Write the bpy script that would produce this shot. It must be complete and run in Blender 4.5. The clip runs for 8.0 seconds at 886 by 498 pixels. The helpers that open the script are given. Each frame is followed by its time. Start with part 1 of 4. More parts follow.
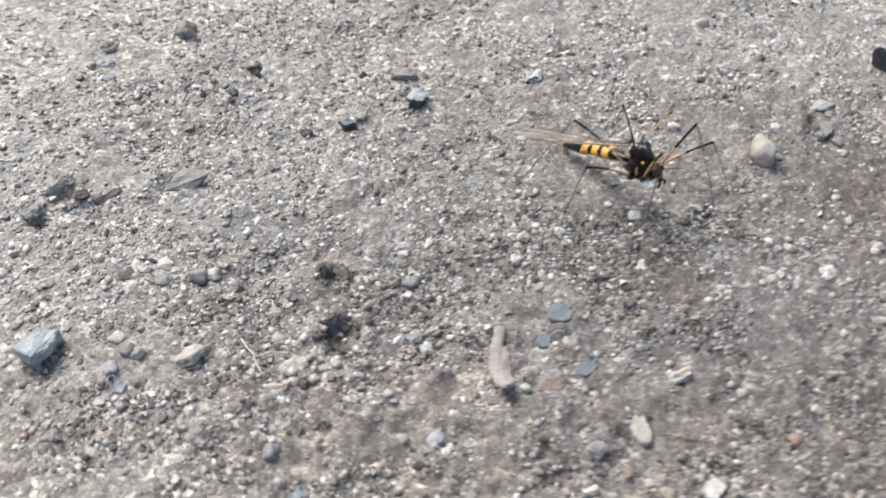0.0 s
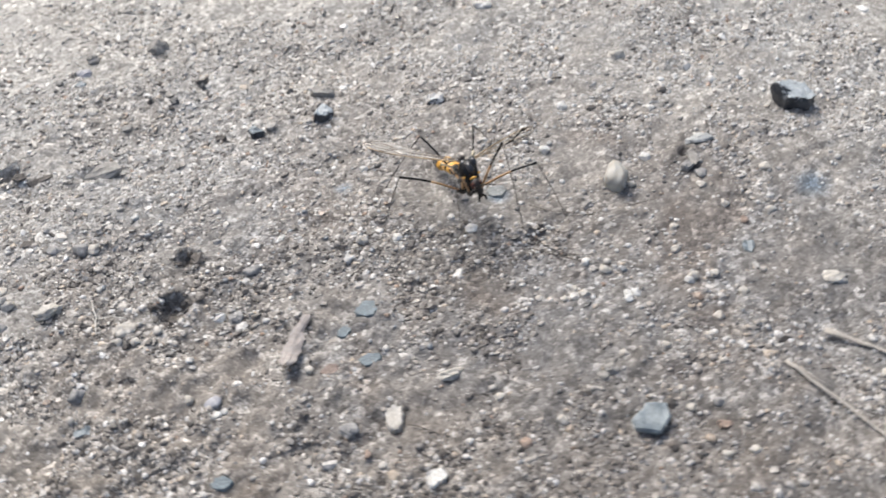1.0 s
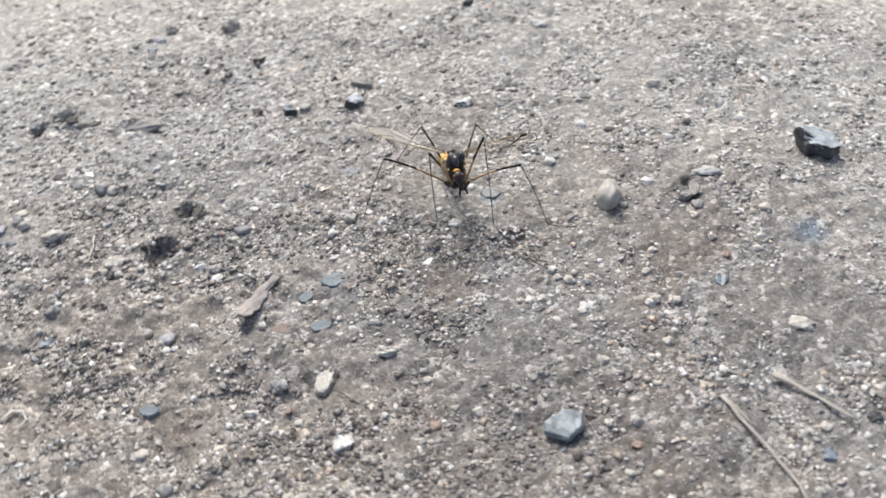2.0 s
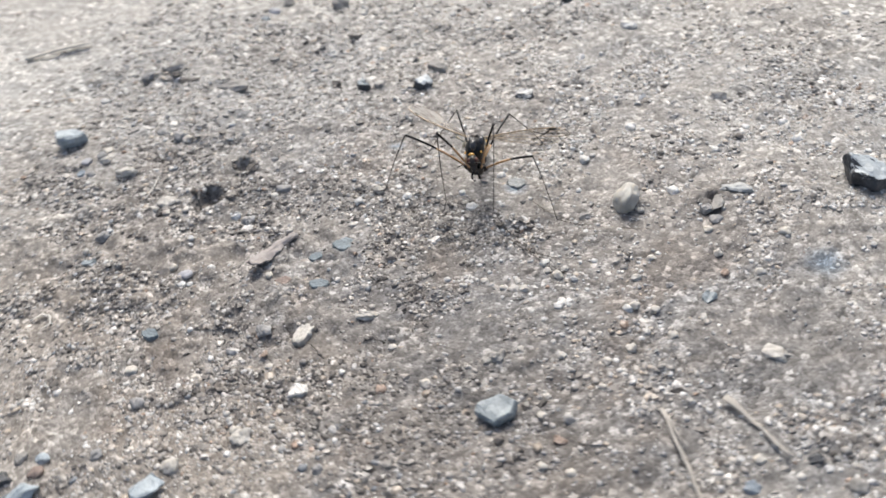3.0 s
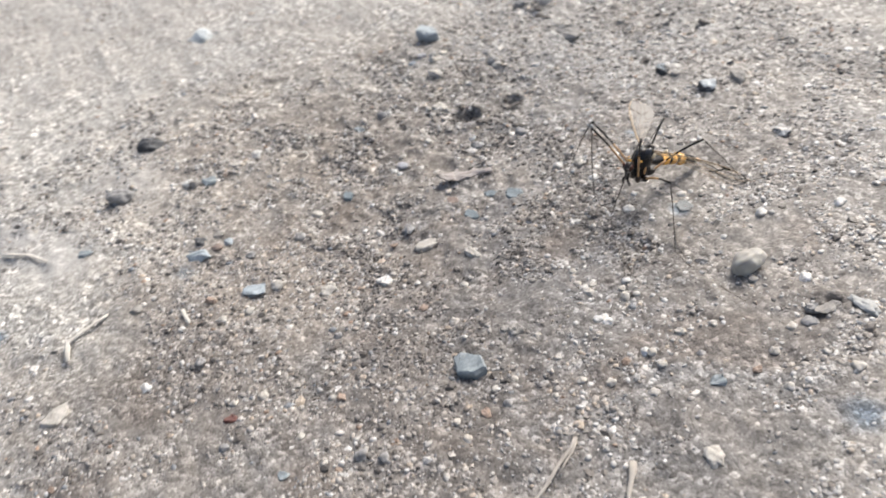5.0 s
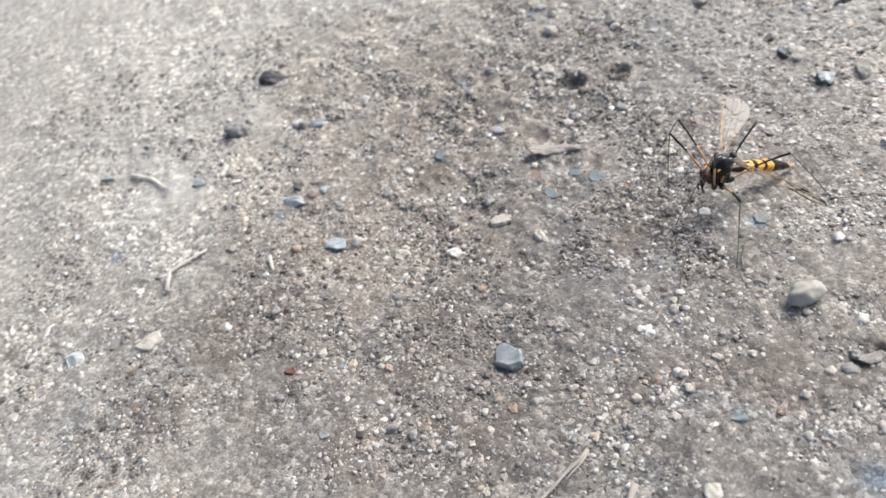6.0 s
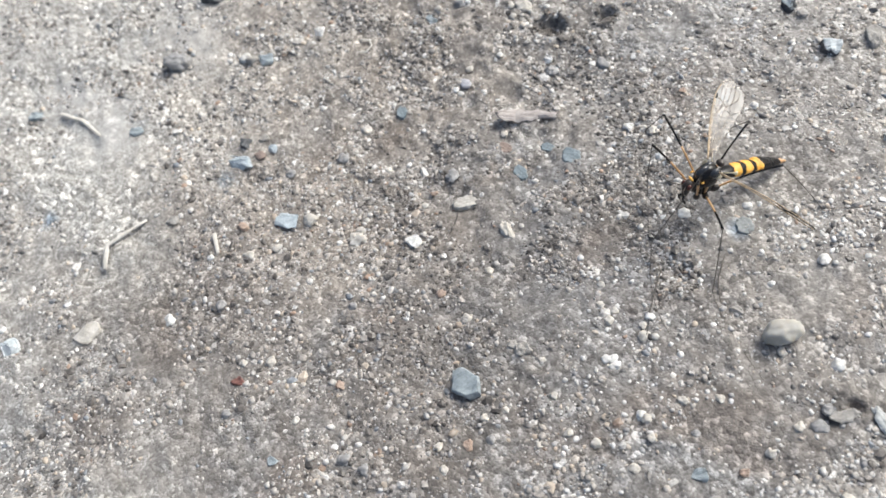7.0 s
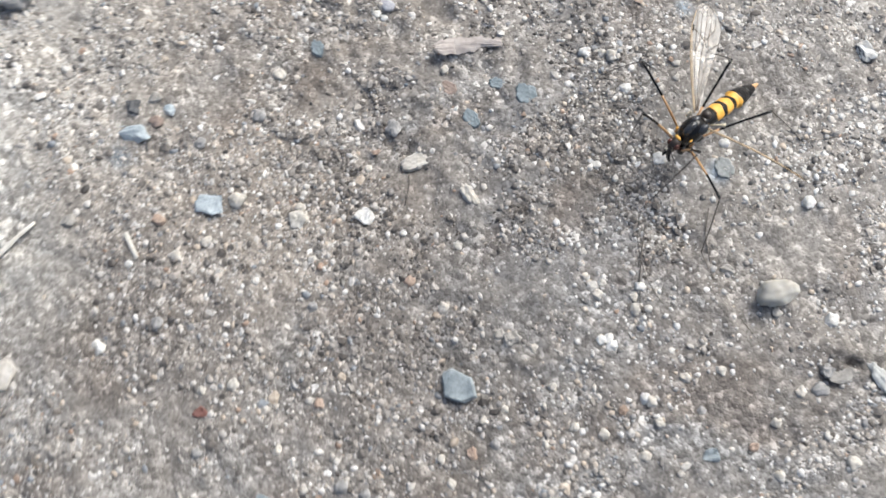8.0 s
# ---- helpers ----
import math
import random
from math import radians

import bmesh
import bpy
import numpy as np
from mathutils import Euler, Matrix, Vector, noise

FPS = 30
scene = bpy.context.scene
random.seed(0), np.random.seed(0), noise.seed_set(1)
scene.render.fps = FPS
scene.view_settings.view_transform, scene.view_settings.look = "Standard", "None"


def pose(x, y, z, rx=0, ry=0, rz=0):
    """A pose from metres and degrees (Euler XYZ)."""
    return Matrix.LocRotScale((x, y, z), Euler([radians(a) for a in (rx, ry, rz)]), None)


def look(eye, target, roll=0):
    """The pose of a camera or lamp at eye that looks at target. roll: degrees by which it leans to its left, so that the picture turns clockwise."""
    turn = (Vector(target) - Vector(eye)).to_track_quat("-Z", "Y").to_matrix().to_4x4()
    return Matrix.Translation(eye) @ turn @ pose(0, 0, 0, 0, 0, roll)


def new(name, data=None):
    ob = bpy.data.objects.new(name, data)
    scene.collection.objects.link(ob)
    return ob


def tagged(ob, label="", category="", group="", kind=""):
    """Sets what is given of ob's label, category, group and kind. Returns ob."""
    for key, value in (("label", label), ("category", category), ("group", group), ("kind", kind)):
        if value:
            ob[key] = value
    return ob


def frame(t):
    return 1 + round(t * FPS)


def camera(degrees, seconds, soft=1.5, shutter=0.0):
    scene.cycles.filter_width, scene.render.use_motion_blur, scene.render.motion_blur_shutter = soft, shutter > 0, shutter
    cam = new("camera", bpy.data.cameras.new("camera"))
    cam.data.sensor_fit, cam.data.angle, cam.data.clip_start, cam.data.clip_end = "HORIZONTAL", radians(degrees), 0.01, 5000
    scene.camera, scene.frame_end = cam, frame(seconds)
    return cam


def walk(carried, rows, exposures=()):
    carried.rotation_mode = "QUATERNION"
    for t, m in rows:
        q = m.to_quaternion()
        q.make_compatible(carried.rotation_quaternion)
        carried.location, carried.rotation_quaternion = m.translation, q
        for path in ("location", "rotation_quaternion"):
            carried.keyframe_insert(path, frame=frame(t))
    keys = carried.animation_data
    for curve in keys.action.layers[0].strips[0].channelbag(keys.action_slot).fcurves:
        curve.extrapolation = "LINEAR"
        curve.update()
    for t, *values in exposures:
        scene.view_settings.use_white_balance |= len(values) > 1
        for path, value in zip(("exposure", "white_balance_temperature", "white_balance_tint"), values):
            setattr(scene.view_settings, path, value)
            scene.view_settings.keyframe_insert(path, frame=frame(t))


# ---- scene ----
U = 0.0085  # metres per unit of the plan below

# ---- camera ----
cam = camera(52.01, 8.0, soft=1.6, shutter=0.45)
PATH = [
    (0.0, look((-0.04475, -0.06458, 0.08238), (-0.02349, -0.00090, 0.00559), -0.01)),
    (0.1, look((-0.04077, -0.06643, 0.08477), (-0.02238, -0.00264, 0.00734), -1.22)),
    (0.4, look((-0.02848, -0.07388, 0.08500), (-0.01666, -0.00662, 0.00923), -4.40)),
    (0.5, look((-0.02152, -0.07609, 0.08570), (-0.01306, -0.00828, 0.00997), -6.40)),
    (0.6, look((-0.01578, -0.07809, 0.08728), (-0.00989, -0.01003, 0.01154), -7.62)),
    (0.9, look((-0.00497, -0.08353, 0.08528), (-0.00388, -0.01264, 0.01195), -9.09)),
    (1.0, look((-0.00109, -0.08438, 0.08450), (-0.00164, -0.01297, 0.01167), -9.24)),
    (1.1, look((0.00347, -0.08602, 0.08461), (0.00013, -0.01385, 0.01260), -10.02)),
    (1.4, look((0.01199, -0.09022, 0.08055), (0.00355, -0.01513, 0.01204), -10.69)),
    (1.5, look((0.01511, -0.09093, 0.08023), (0.00440, -0.01564, 0.01226), -10.86)),
    (1.6, look((0.01544, -0.09126, 0.07961), (0.00439, -0.01551, 0.01220), -9.72)),
    (1.7, look((0.01546, -0.09049, 0.07881), (0.00419, -0.01479, 0.01138), -8.63)),
    (2.8, look((0.04056, -0.09149, 0.07643), (0.00825, -0.01992, 0.01134), -9.02)),
    (2.9, look((0.04100, -0.09028, 0.07450), (0.00723, -0.01884, 0.00999), -9.00)),
    (3.0, look((0.04572, -0.08842, 0.07454), (0.00784, -0.01891, 0.01021), -10.39)),
    (3.1, look((0.04959, -0.08783, 0.07450), (0.00886, -0.01952, 0.01063), -10.49)),
    (3.4, look((0.06060, -0.08472, 0.07872), (0.01255, -0.02126, 0.01494), -10.31)),
    (3.5, look((0.06323, -0.08466, 0.07963), (0.01295, -0.02274, 0.01606), -9.63)),
    (3.6, look((0.06636, -0.08304, 0.08257), (0.01330, -0.02369, 0.01881), -9.61)),
    (3.9, look((0.06939, -0.07467, 0.08400), (0.00990, -0.02245, 0.01967), -11.08)),
    (4.0, look((0.07040, -0.07142, 0.08457), (0.00913, -0.02209, 0.01964), -11.70)),
    (4.1, look((0.07322, -0.06904, 0.08461), (0.00950, -0.02257, 0.01993), -12.04)),
    (4.4, look((0.08036, -0.06081, 0.08467), (0.01200, -0.02161, 0.01990), -12.14)),
    (4.5, look((0.08302, -0.05966, 0.08388), (0.01312, -0.02206, 0.01981), -11.86)),
    (4.6, look((0.08655, -0.05735, 0.08166), (0.01397, -0.02212, 0.01926), -12.37)),
    (4.9, look((0.09147, -0.05703, 0.07899), (0.01503, -0.03007, 0.01707), -11.73)),
    (5.0, look((0.09332, -0.05580, 0.07787), (0.01545, -0.03120, 0.01674), -12.31)),
    (5.1, look((0.09483, -0.05537, 0.07693), (0.01641, -0.03231, 0.01592), -12.49)),
    (5.2, look((0.09614, -0.05424, 0.07793), (0.01740, -0.03338, 0.01654), -12.70)),
    (6.3, look((0.08836, -0.02958, 0.09596), (0.01663, -0.03507, 0.02364), -19.68)),
    (6.4, look((0.08477, -0.02672, 0.09763), (0.01540, -0.03337, 0.02314), -20.73)),
    (6.5, look((0.08225, -0.02541, 0.09708), (0.01422, -0.03123, 0.02131), -20.35)),
    (6.6, look((0.07832, -0.02324, 0.09756), (0.01274, -0.02915, 0.01966), -20.49)),
    (6.9, look((0.06849, -0.02509, 0.09953), (0.00924, -0.02919, 0.01661), -19.45)),
    (7.0, look((0.06632, -0.02784, 0.10058), (0.00867, -0.02980, 0.01645), -17.46)),
    (7.1, look((0.06334, -0.02848, 0.10154), (0.00791, -0.03004, 0.01593), -17.08)),
    (7.4, look((0.05249, -0.02693, 0.10263), (0.00474, -0.02690, 0.01250), -17.93)),
    (7.5, look((0.04853, -0.02852, 0.10331), (0.00488, -0.02666, 0.01114), -17.00)),
    (7.9, look((0.03506, -0.03231, 0.10450), (0.00501, -0.02775, 0.00714), -14.10)),
    (8.0, look((0.03051, -0.03343, 0.10359), (0.00352, -0.02721, 0.00542), -10.96)),
]
walk(cam, PATH, exposures=((0.0, 0.40, 6300, 8.0), (3.0, 0.44, 6350, 7.5), (5.0, 0.48, 6480, 8.5), (7.0, 0.50, 6220, 5.5), (8.0, 0.51, 6200, 6.0)))
cam.data.dof.use_dof = True
cam.data.dof.focus_distance, cam.data.dof.aperture_fstop = 0.113, 42.0

# ---- light: bright overcast sky, the brighter part of it over the far side ----
SUN_DIR = Vector((-0.34, 0.78, 1.0)).normalized()
world = bpy.data.worlds.new("sky")
scene.world = world
world.use_nodes = True
wn, wl = world.node_tree.nodes, world.node_tree.links
sky = wn.new("ShaderNodeTexSky")
sky.sky_type = "NISHITA"
sky.sun_disc = False
sky.sun_elevation = math.asin(SUN_DIR.z)
sky.sun_rotation = math.atan2(SUN_DIR.x, SUN_DIR.y)
sky.air_density, sky.dust_density, sky.ozone_density = 1.0, 6.0, 0.6
wl.new(sky.outputs[0], wn["Background"].inputs[0])
wn["Background"].inputs[1].default_value = 0.118
sun_data = bpy.data.lights.new("sun", "SUN")
sun_data.energy, sun_data.angle, sun_data.color = 1.95, radians(33), (1.0, 0.98, 0.955)
sun = new("sun", sun_data)
sun.matrix_world = look(SUN_DIR * 3, (0, 0, 0))


# ---- materials ----
def shader(name):
    m = bpy.data.materials.new(name)
    m.use_nodes = True
    t = m.node_tree
    return m, t, t.nodes["Principled BSDF"]


def node(t, kind, ins=(), **props):
    n = t.nodes.new(kind)
    for k, v in props.items():
        if k == "blend":
            n.blend_type = v
        elif k == "dtype":
            n.data_type = v
        elif k == "op":
            n.operation = v
    for k, v in dict(ins).items():
        if hasattr(v, "is_output"):
            t.links.new(v, n.inputs[k])
        else:
            n.inputs[k].default_value = v
    return n


def ramp(t, fac, stops, step=False):
    n = t.nodes.new("ShaderNodeValToRGB")
    n.color_ramp.interpolation = "CONSTANT" if step else "LINEAR"
    el = n.color_ramp.elements
    while len(el) < len(stops):
        el.new(0.5)
    for e, (p, c) in zip(el, stops):
        e.position = p
        e.color = (*c, 1) if len(c) == 3 else (c[0], c[0], c[0], 1)
    t.links.new(fac, n.inputs[0])
    return n.outputs[0]


def mixc(t, fac, a, b, blend="MIX"):
    n = node(t, "ShaderNodeMix", dtype="RGBA", blend=blend)
    for i, v in ((0, fac), (6, a), (7, b)):
        if hasattr(v, "is_output"):
            t.links.new(v, n.inputs[i])
        else:
            n.inputs[i].default_value = (*v, 1) if isinstance(v, tuple) else v
    return n.outputs[2]


def noise_at(t, scale, detail=4.0, rough=0.6, vec=None):
    if vec is None:
        vec = t.nodes.new("ShaderNodeTexCoord").outputs["Object"]
    return node(t, "ShaderNodeTexNoise", {"Vector": vec, "Scale": scale, "Detail": detail, "Roughness": rough}).outputs[0]


def bump(t, bsdf, height, strength, distance):
    b = node(t, "ShaderNodeBump", {"Height": height, "Strength": strength, "Distance": distance})
    t.links.new(b.outputs[0], bsdf.inputs["Normal"])


def blot(t, x, y, rx, ry, turn=0):
    """A soft-edged, ragged patch on the ground round a place of the plan: 1 inside, 0 outside."""
    tc = t.nodes.new("ShaderNodeTexCoord").outputs["Object"]
    mp = node(t, "ShaderNodeMapping", {"Location": (-x * U, -y * U, 0)}).outputs[0]
    t.links.new(tc, t.nodes[-1].inputs[0])
    rt = node(t, "ShaderNodeMapping", {0: mp, "Rotation": (0, 0, radians(-turn)), "Scale": (1, 1, 0)}).outputs[0]
    sc = node(t, "ShaderNodeMapping", {0: rt, "Scale": (1 / (rx * U), 1 / (ry * U), 0)}).outputs[0]
    ln = node(t, "ShaderNodeVectorMath", {0: sc}, op="LENGTH").outputs["Value"]
    wob = noise_at(t, 160, 5, 0.65)
    ad = node(t, "ShaderNodeMath", {0: wob, 1: 1.1}, op="MULTIPLY").outputs[0]
    sm = node(t, "ShaderNodeMath", {0: ln, 1: ad}, op="ADD").outputs[0]
    return ramp(t, node(t, "ShaderNodeMath", {0: sm, 1: 0.5}, op="MULTIPLY").outputs[0], [(0.4, (1,)), (0.85, (0,))])


def shaded_and_damp(t, colour):
    """The same colour, darker in patches: near-ground shade painted in, and some dampness."""
    shade_damp = node(t, "ShaderNodeMath", {0: blot(t, 1.6, -3.6, 4.6, 2.7, -20), 1: node(t, "ShaderNodeMath", {0: blot(t, -8.2, -0.8, 1.9, 1.7, 15), 1: 0.5}, op="MULTIPLY").outputs[0]}, op="MAXIMUM").outputs[0]
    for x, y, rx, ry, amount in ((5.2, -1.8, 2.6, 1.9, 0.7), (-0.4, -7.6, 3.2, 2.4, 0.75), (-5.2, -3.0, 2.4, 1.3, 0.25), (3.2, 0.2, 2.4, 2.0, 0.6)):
        shade_damp = node(t, "ShaderNodeMath", {0: shade_damp, 1: node(t, "ShaderNodeMath", {0: blot(t, x, y, rx, ry), 1: amount}, op="MULTIPLY").outputs[0]}, op="MAXIMUM").outputs[0]
    shade_damp = node(t, "ShaderNodeMath", {0: shade_damp, 1: 0.85}, op="MULTIPLY").outputs[0]
    return mixc(t, shade_damp, colour, mixc(t, 1.0, colour, (0.66, 0.64, 0.63), "MULTIPLY"))


def cells(t, scale, vec):
    """Packed grains: their random tone and the distance from each one's middle."""
    v = node(t, "ShaderNodeTexVoronoi", {"Vector": vec, "Scale": scale, "Randomness": 1.0})
    return node(t, "ShaderNodeSeparateColor", {0: v.outputs["Color"]}).outputs[0], v.outputs["Distance"]


# patches of bluish silt: x, y, their half widths and strength
BLUISH = (
    (0.79, 0.80, 0.22, 0.19, 0.85),
    (5.60, -0.00, 0.32, 0.28, 0.85),
    (-3.23, -10.17, 0.20, 0.17, 0.85),
    (-1.70, 1.57, 0.18, 0.16, 0.85),
    (-3.00, -6.93, 0.21, 0.18, 0.85),
)


def soil_material():
    m, t, b = shader("sandy_soil")
    tc = t.nodes.new("ShaderNodeTexCoord").outputs["Object"]
    wob = node(t, "ShaderNodeTexNoise", {"Vector": tc, "Scale": 900.0, "Detail": 2.0}).outputs[1]
    vec = node(t, "ShaderNodeVectorMath", {0: wob, 1: (0.0006, 0.0006, 0.0006)}, op="MULTIPLY").outputs[0]
    vec = node(t, "ShaderNodeVectorMath", {0: tc, 1: vec}, op="ADD").outputs[0]
    big, mid, fine = noise_at(t, 22, 4, 0.6), noise_at(t, 170, 5, 0.65), noise_at(t, 1500, 4, 0.7)
    tone1, dist1 = cells(t, 1500, vec)
    tone2, dist2 = cells(t, 3300, vec)
    base = ramp(t, mid, [(0.3, (0.150, 0.137, 0.124)), (0.5, (0.222, 0.206, 0.190)), (0.72, (0.295, 0.279, 0.260))])
    base = mixc(t, ramp(t, big, [(0.46, (0,)), (0.6, (0.8,))]), base, (0.205, 0.206, 0.208))
    base = mixc(t, ramp(t, noise_at(t, 48, 5, 0.6), [(0.52, (0,)), (0.64, (0.75,))]), base, (0.150, 0.126, 0.108))
    loose = ramp(t, noise_at(t, 85, 5, 0.65), [(0.40, (0.3,)), (0.58, (0.95,))])
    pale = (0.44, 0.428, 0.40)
    # Paler outwards: the brighter look of far ground is painted into the soil.
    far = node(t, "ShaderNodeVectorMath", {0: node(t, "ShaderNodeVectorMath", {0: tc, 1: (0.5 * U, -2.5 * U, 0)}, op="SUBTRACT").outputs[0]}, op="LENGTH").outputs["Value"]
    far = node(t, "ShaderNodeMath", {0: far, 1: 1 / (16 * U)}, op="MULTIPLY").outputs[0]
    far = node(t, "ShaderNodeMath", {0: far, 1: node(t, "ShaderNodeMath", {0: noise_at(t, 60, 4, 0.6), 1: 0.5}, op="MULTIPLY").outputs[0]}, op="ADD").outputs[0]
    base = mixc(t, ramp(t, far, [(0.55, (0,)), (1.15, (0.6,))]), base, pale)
    for x, y, rx, ry, turn, amount in ((-4.6, -7.6, 3.0, 1.4, 20, 0.4), (-9.5, -8.5, 5, 2.4, 25, 0.5), (-13, 2.5, 4.5, 2.0, -20, 0.5), (5.2, 3.4, 3.0, 1.6, 0, 0.25), (-4.3, -9.9, 2.0, 1.3, 20, 0.75), (-2.4, -8.8, 1.5, 1.1, 10, 0.65), (0.9, 1.2, 1.6, 0.9, 0, 0.12)):
        f = node(t, "ShaderNodeMath", {0: blot(t, x, y, rx, ry, turn), 1: amount}, op="MULTIPLY").outputs[0]
        base = mixc(t, f, base, pale)
    silt = blot(t, -5.9, -9.6, 1.0, 0.7, 30)
    for x, y, rx, ry, turn in ((-4.9, -8.9, 1.0, 0.8, 20), (-6.5, -7.2, 1.0, 0.7, 10)):
        silt = node(t, "ShaderNodeMath", {0: silt, 1: blot(t, x, y, rx, ry, turn)}, op="MAXIMUM").outputs[0]
    base = mixc(t, node(t, "ShaderNodeMath", {0: silt, 1: 0.7}, op="MULTIPLY").outputs[0], base, (0.42, 0.41, 0.392))
    firm = node(t, "ShaderNodeMath", {0: 1.0, 1: node(t, "ShaderNodeMath", {0: silt, 1: 0.7}, op="MULTIPLY").outputs[0]}, op="SUBTRACT").outputs[0]
    loose = node(t, "ShaderNodeMath", {0: loose, 1: firm}, op="MULTIPLY").outputs[0]
    # A darker soil patch below the fly; shade painted into two small holes.
    patch_and_pit_shade = (0.115, 0.104, 0.095)
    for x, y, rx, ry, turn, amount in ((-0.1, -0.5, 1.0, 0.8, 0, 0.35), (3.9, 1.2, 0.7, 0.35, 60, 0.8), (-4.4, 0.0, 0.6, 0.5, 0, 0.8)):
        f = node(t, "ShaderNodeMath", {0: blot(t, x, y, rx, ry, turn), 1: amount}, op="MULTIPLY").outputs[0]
        base = mixc(t, f, base, patch_and_pit_shade)
    film = (0.17, 0.21, 0.25)
    for x, y, rx, ry, amount in BLUISH:
        f = node(t, "ShaderNodeMath", {0: blot(t, x, y, rx, ry), 1: amount}, op="MULTIPLY").outputs[0]
        base = mixc(t, f, base, film)
    grit = ramp(t, tone1, [(0.0, (0.5, 0.48, 0.46)), (0.3, (0.85, 0.84, 0.82)), (0.6, (1.05, 1.04, 1.03)), (0.8, (1.3, 1.3, 1.29)), (0.92, (1.8, 1.8, 1.78)), (1.0, (2.4, 2.4, 2.4))])
    dust = ramp(t, tone2, [(0.0, (0.55, 0.53, 0.51)), (0.5, (0.97, 0.97, 0.96)), (0.85, (1.25, 1.25, 1.25)), (1.0, (1.7, 1.7, 1.7))])
    base = mixc(t, loose, base, grit, "MULTIPLY")
    base = mixc(t, node(t, "ShaderNodeMath", {0: firm, 1: 0.75}, op="MULTIPLY").outputs[0], base, dust, "MULTIPLY")
    earthy = node(t, "ShaderNodeMath", {0: blot(t, -3.0, -4.5, 6.5, 3.6, 10), 1: 0.8}, op="MULTIPLY").outputs[0]
    base = mixc(t, earthy, base, mixc(t, 1.0, base, (1.05, 0.985, 0.91), "MULTIPLY"))
    base = shaded_and_damp(t, base)
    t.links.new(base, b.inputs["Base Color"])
    rough = ramp(t, tone1, [(0.0, (0.85,)), (0.8, (0.7,)), (1.0, (0.35,))])
    t.links.new(mixc(t, blot(t, 3.2, 0.6, 3.4, 3.0), rough, mixc(t, 1.0, rough, (0.8, 0.8, 0.8), "MULTIPLY")), b.inputs["Roughness"])
    lumps = node(t, "ShaderNodeMath", {0: dist1, 1: -1.6}, op="MULTIPLY").outputs[0]
    lumps = node(t, "ShaderNodeMath", {0: lumps, 1: dist2}, op="SUBTRACT").outputs[0]
    lumps = node(t, "ShaderNodeMath", {0: lumps, 1: fine}, op="ADD").outputs[0]
    lumps = node(t, "ShaderNodeMath", {0: lumps, 1: loose}, op="MULTIPLY").outputs[0]
    lumps = node(t, "ShaderNodeMath", {0: lumps, 1: mid}, op="ADD").outputs[0]
    bump(t, b, lumps, 0.5, 0.00015)
    return m


def grain_material(name, stops):
    m, t, b = shader(name)
    rnd = t.nodes.new("ShaderNodeNewGeometry").outputs["Random Per Island"]
    col = mixc(t, 0.12, ramp(t, rnd, stops, step=True), (0.26, 0.24, 0.22))
    fine = noise_at(t, 2500, 3, 0.6)
    col = mixc(t, 0.7, col, ramp(t, fine, [(0.3, (0.55, 0.53, 0.5)), (0.7, (1.15, 1.15, 1.15))]), "MULTIPLY")
    t.links.new(shaded_and_damp(t, col), b.inputs["Base Color"])
    t.links.new(ramp(t, rnd, [(0.0, (0.14,)), (0.5, (0.5,)), (1.0, (0.18,))]), b.inputs["Roughness"])
    return m


def stone_material(name, dark, light, rough=0.55, scale=420, speck=(0.6, 0.6, 0.6)):
    m, t, b = shader(name)
    mid, fine = noise_at(t, scale, 5, 0.65), noise_at(t, 2600, 3, 0.7)
    col = ramp(t, mid, [(0.32, dark), (0.68, light)])
    col = mixc(t, 0.6, col, ramp(t, fine, [(0.3, (0.6, 0.6, 0.6)), (0.6, (1.1, 1.1, 1.1))]), "MULTIPLY")
    col = mixc(t, ramp(t, fine, [(0.66, (0,)), (0.76, (0.6,))]), col, speck)
    t.links.new(col, b.inputs["Base Color"])
    b.inputs["Roughness"].default_value = rough
    bump(t, b, mixc(t, 0.5, mid, fine), 0.5, 0.00012)
    return m


def plain_material(name, a, bcol, rough, scale=900, coat=0.0, metal=0.0, through_light=0.0):
    m, t, b = shader(name)
    t.links.new(ramp(t, noise_at(t, scale, 4, 0.6), [(0.3, a), (0.7, bcol)]), b.inputs["Base Color"])
    b.inputs["Roughness"].default_value = rough
    b.inputs["Coat Weight"].default_value = coat
    b.inputs["Subsurface Weight"].default_value = through_light
    b.inputs["Subsurface Radius"].default_value = (0.0006, 0.0005, 0.0003)
    bump(t, b, noise_at(t, scale * 3, 3, 0.6), 0.25, 0.0001)
    return m


def wing_material(name, least, most):
    m, t, b = shader(name)
    b.inputs["Base Color"].default_value = (0.72, 0.69, 0.64, 1)
    b.inputs["Roughness"].default_value = 0.3
    b.inputs["Specular IOR Level"].default_value = 1.0
    tr = t.nodes.new("ShaderNodeBsdfTransparent")
    tr.inputs[0].default_value = (0.97, 0.95, 0.92, 1)
    mx = t.nodes.new("ShaderNodeMixShader")
    t.links.new(ramp(t, noise_at(t, 150, 2), [(0.3, (least,)), (0.7, (most,))]), mx.inputs[0])
    t.links.new(tr.outputs[0], mx.inputs[1])
    t.links.new(b.outputs[0], mx.inputs[2])
    t.links.new(mx.outputs[0], t.nodes["Material Output"].inputs[0])
    return m


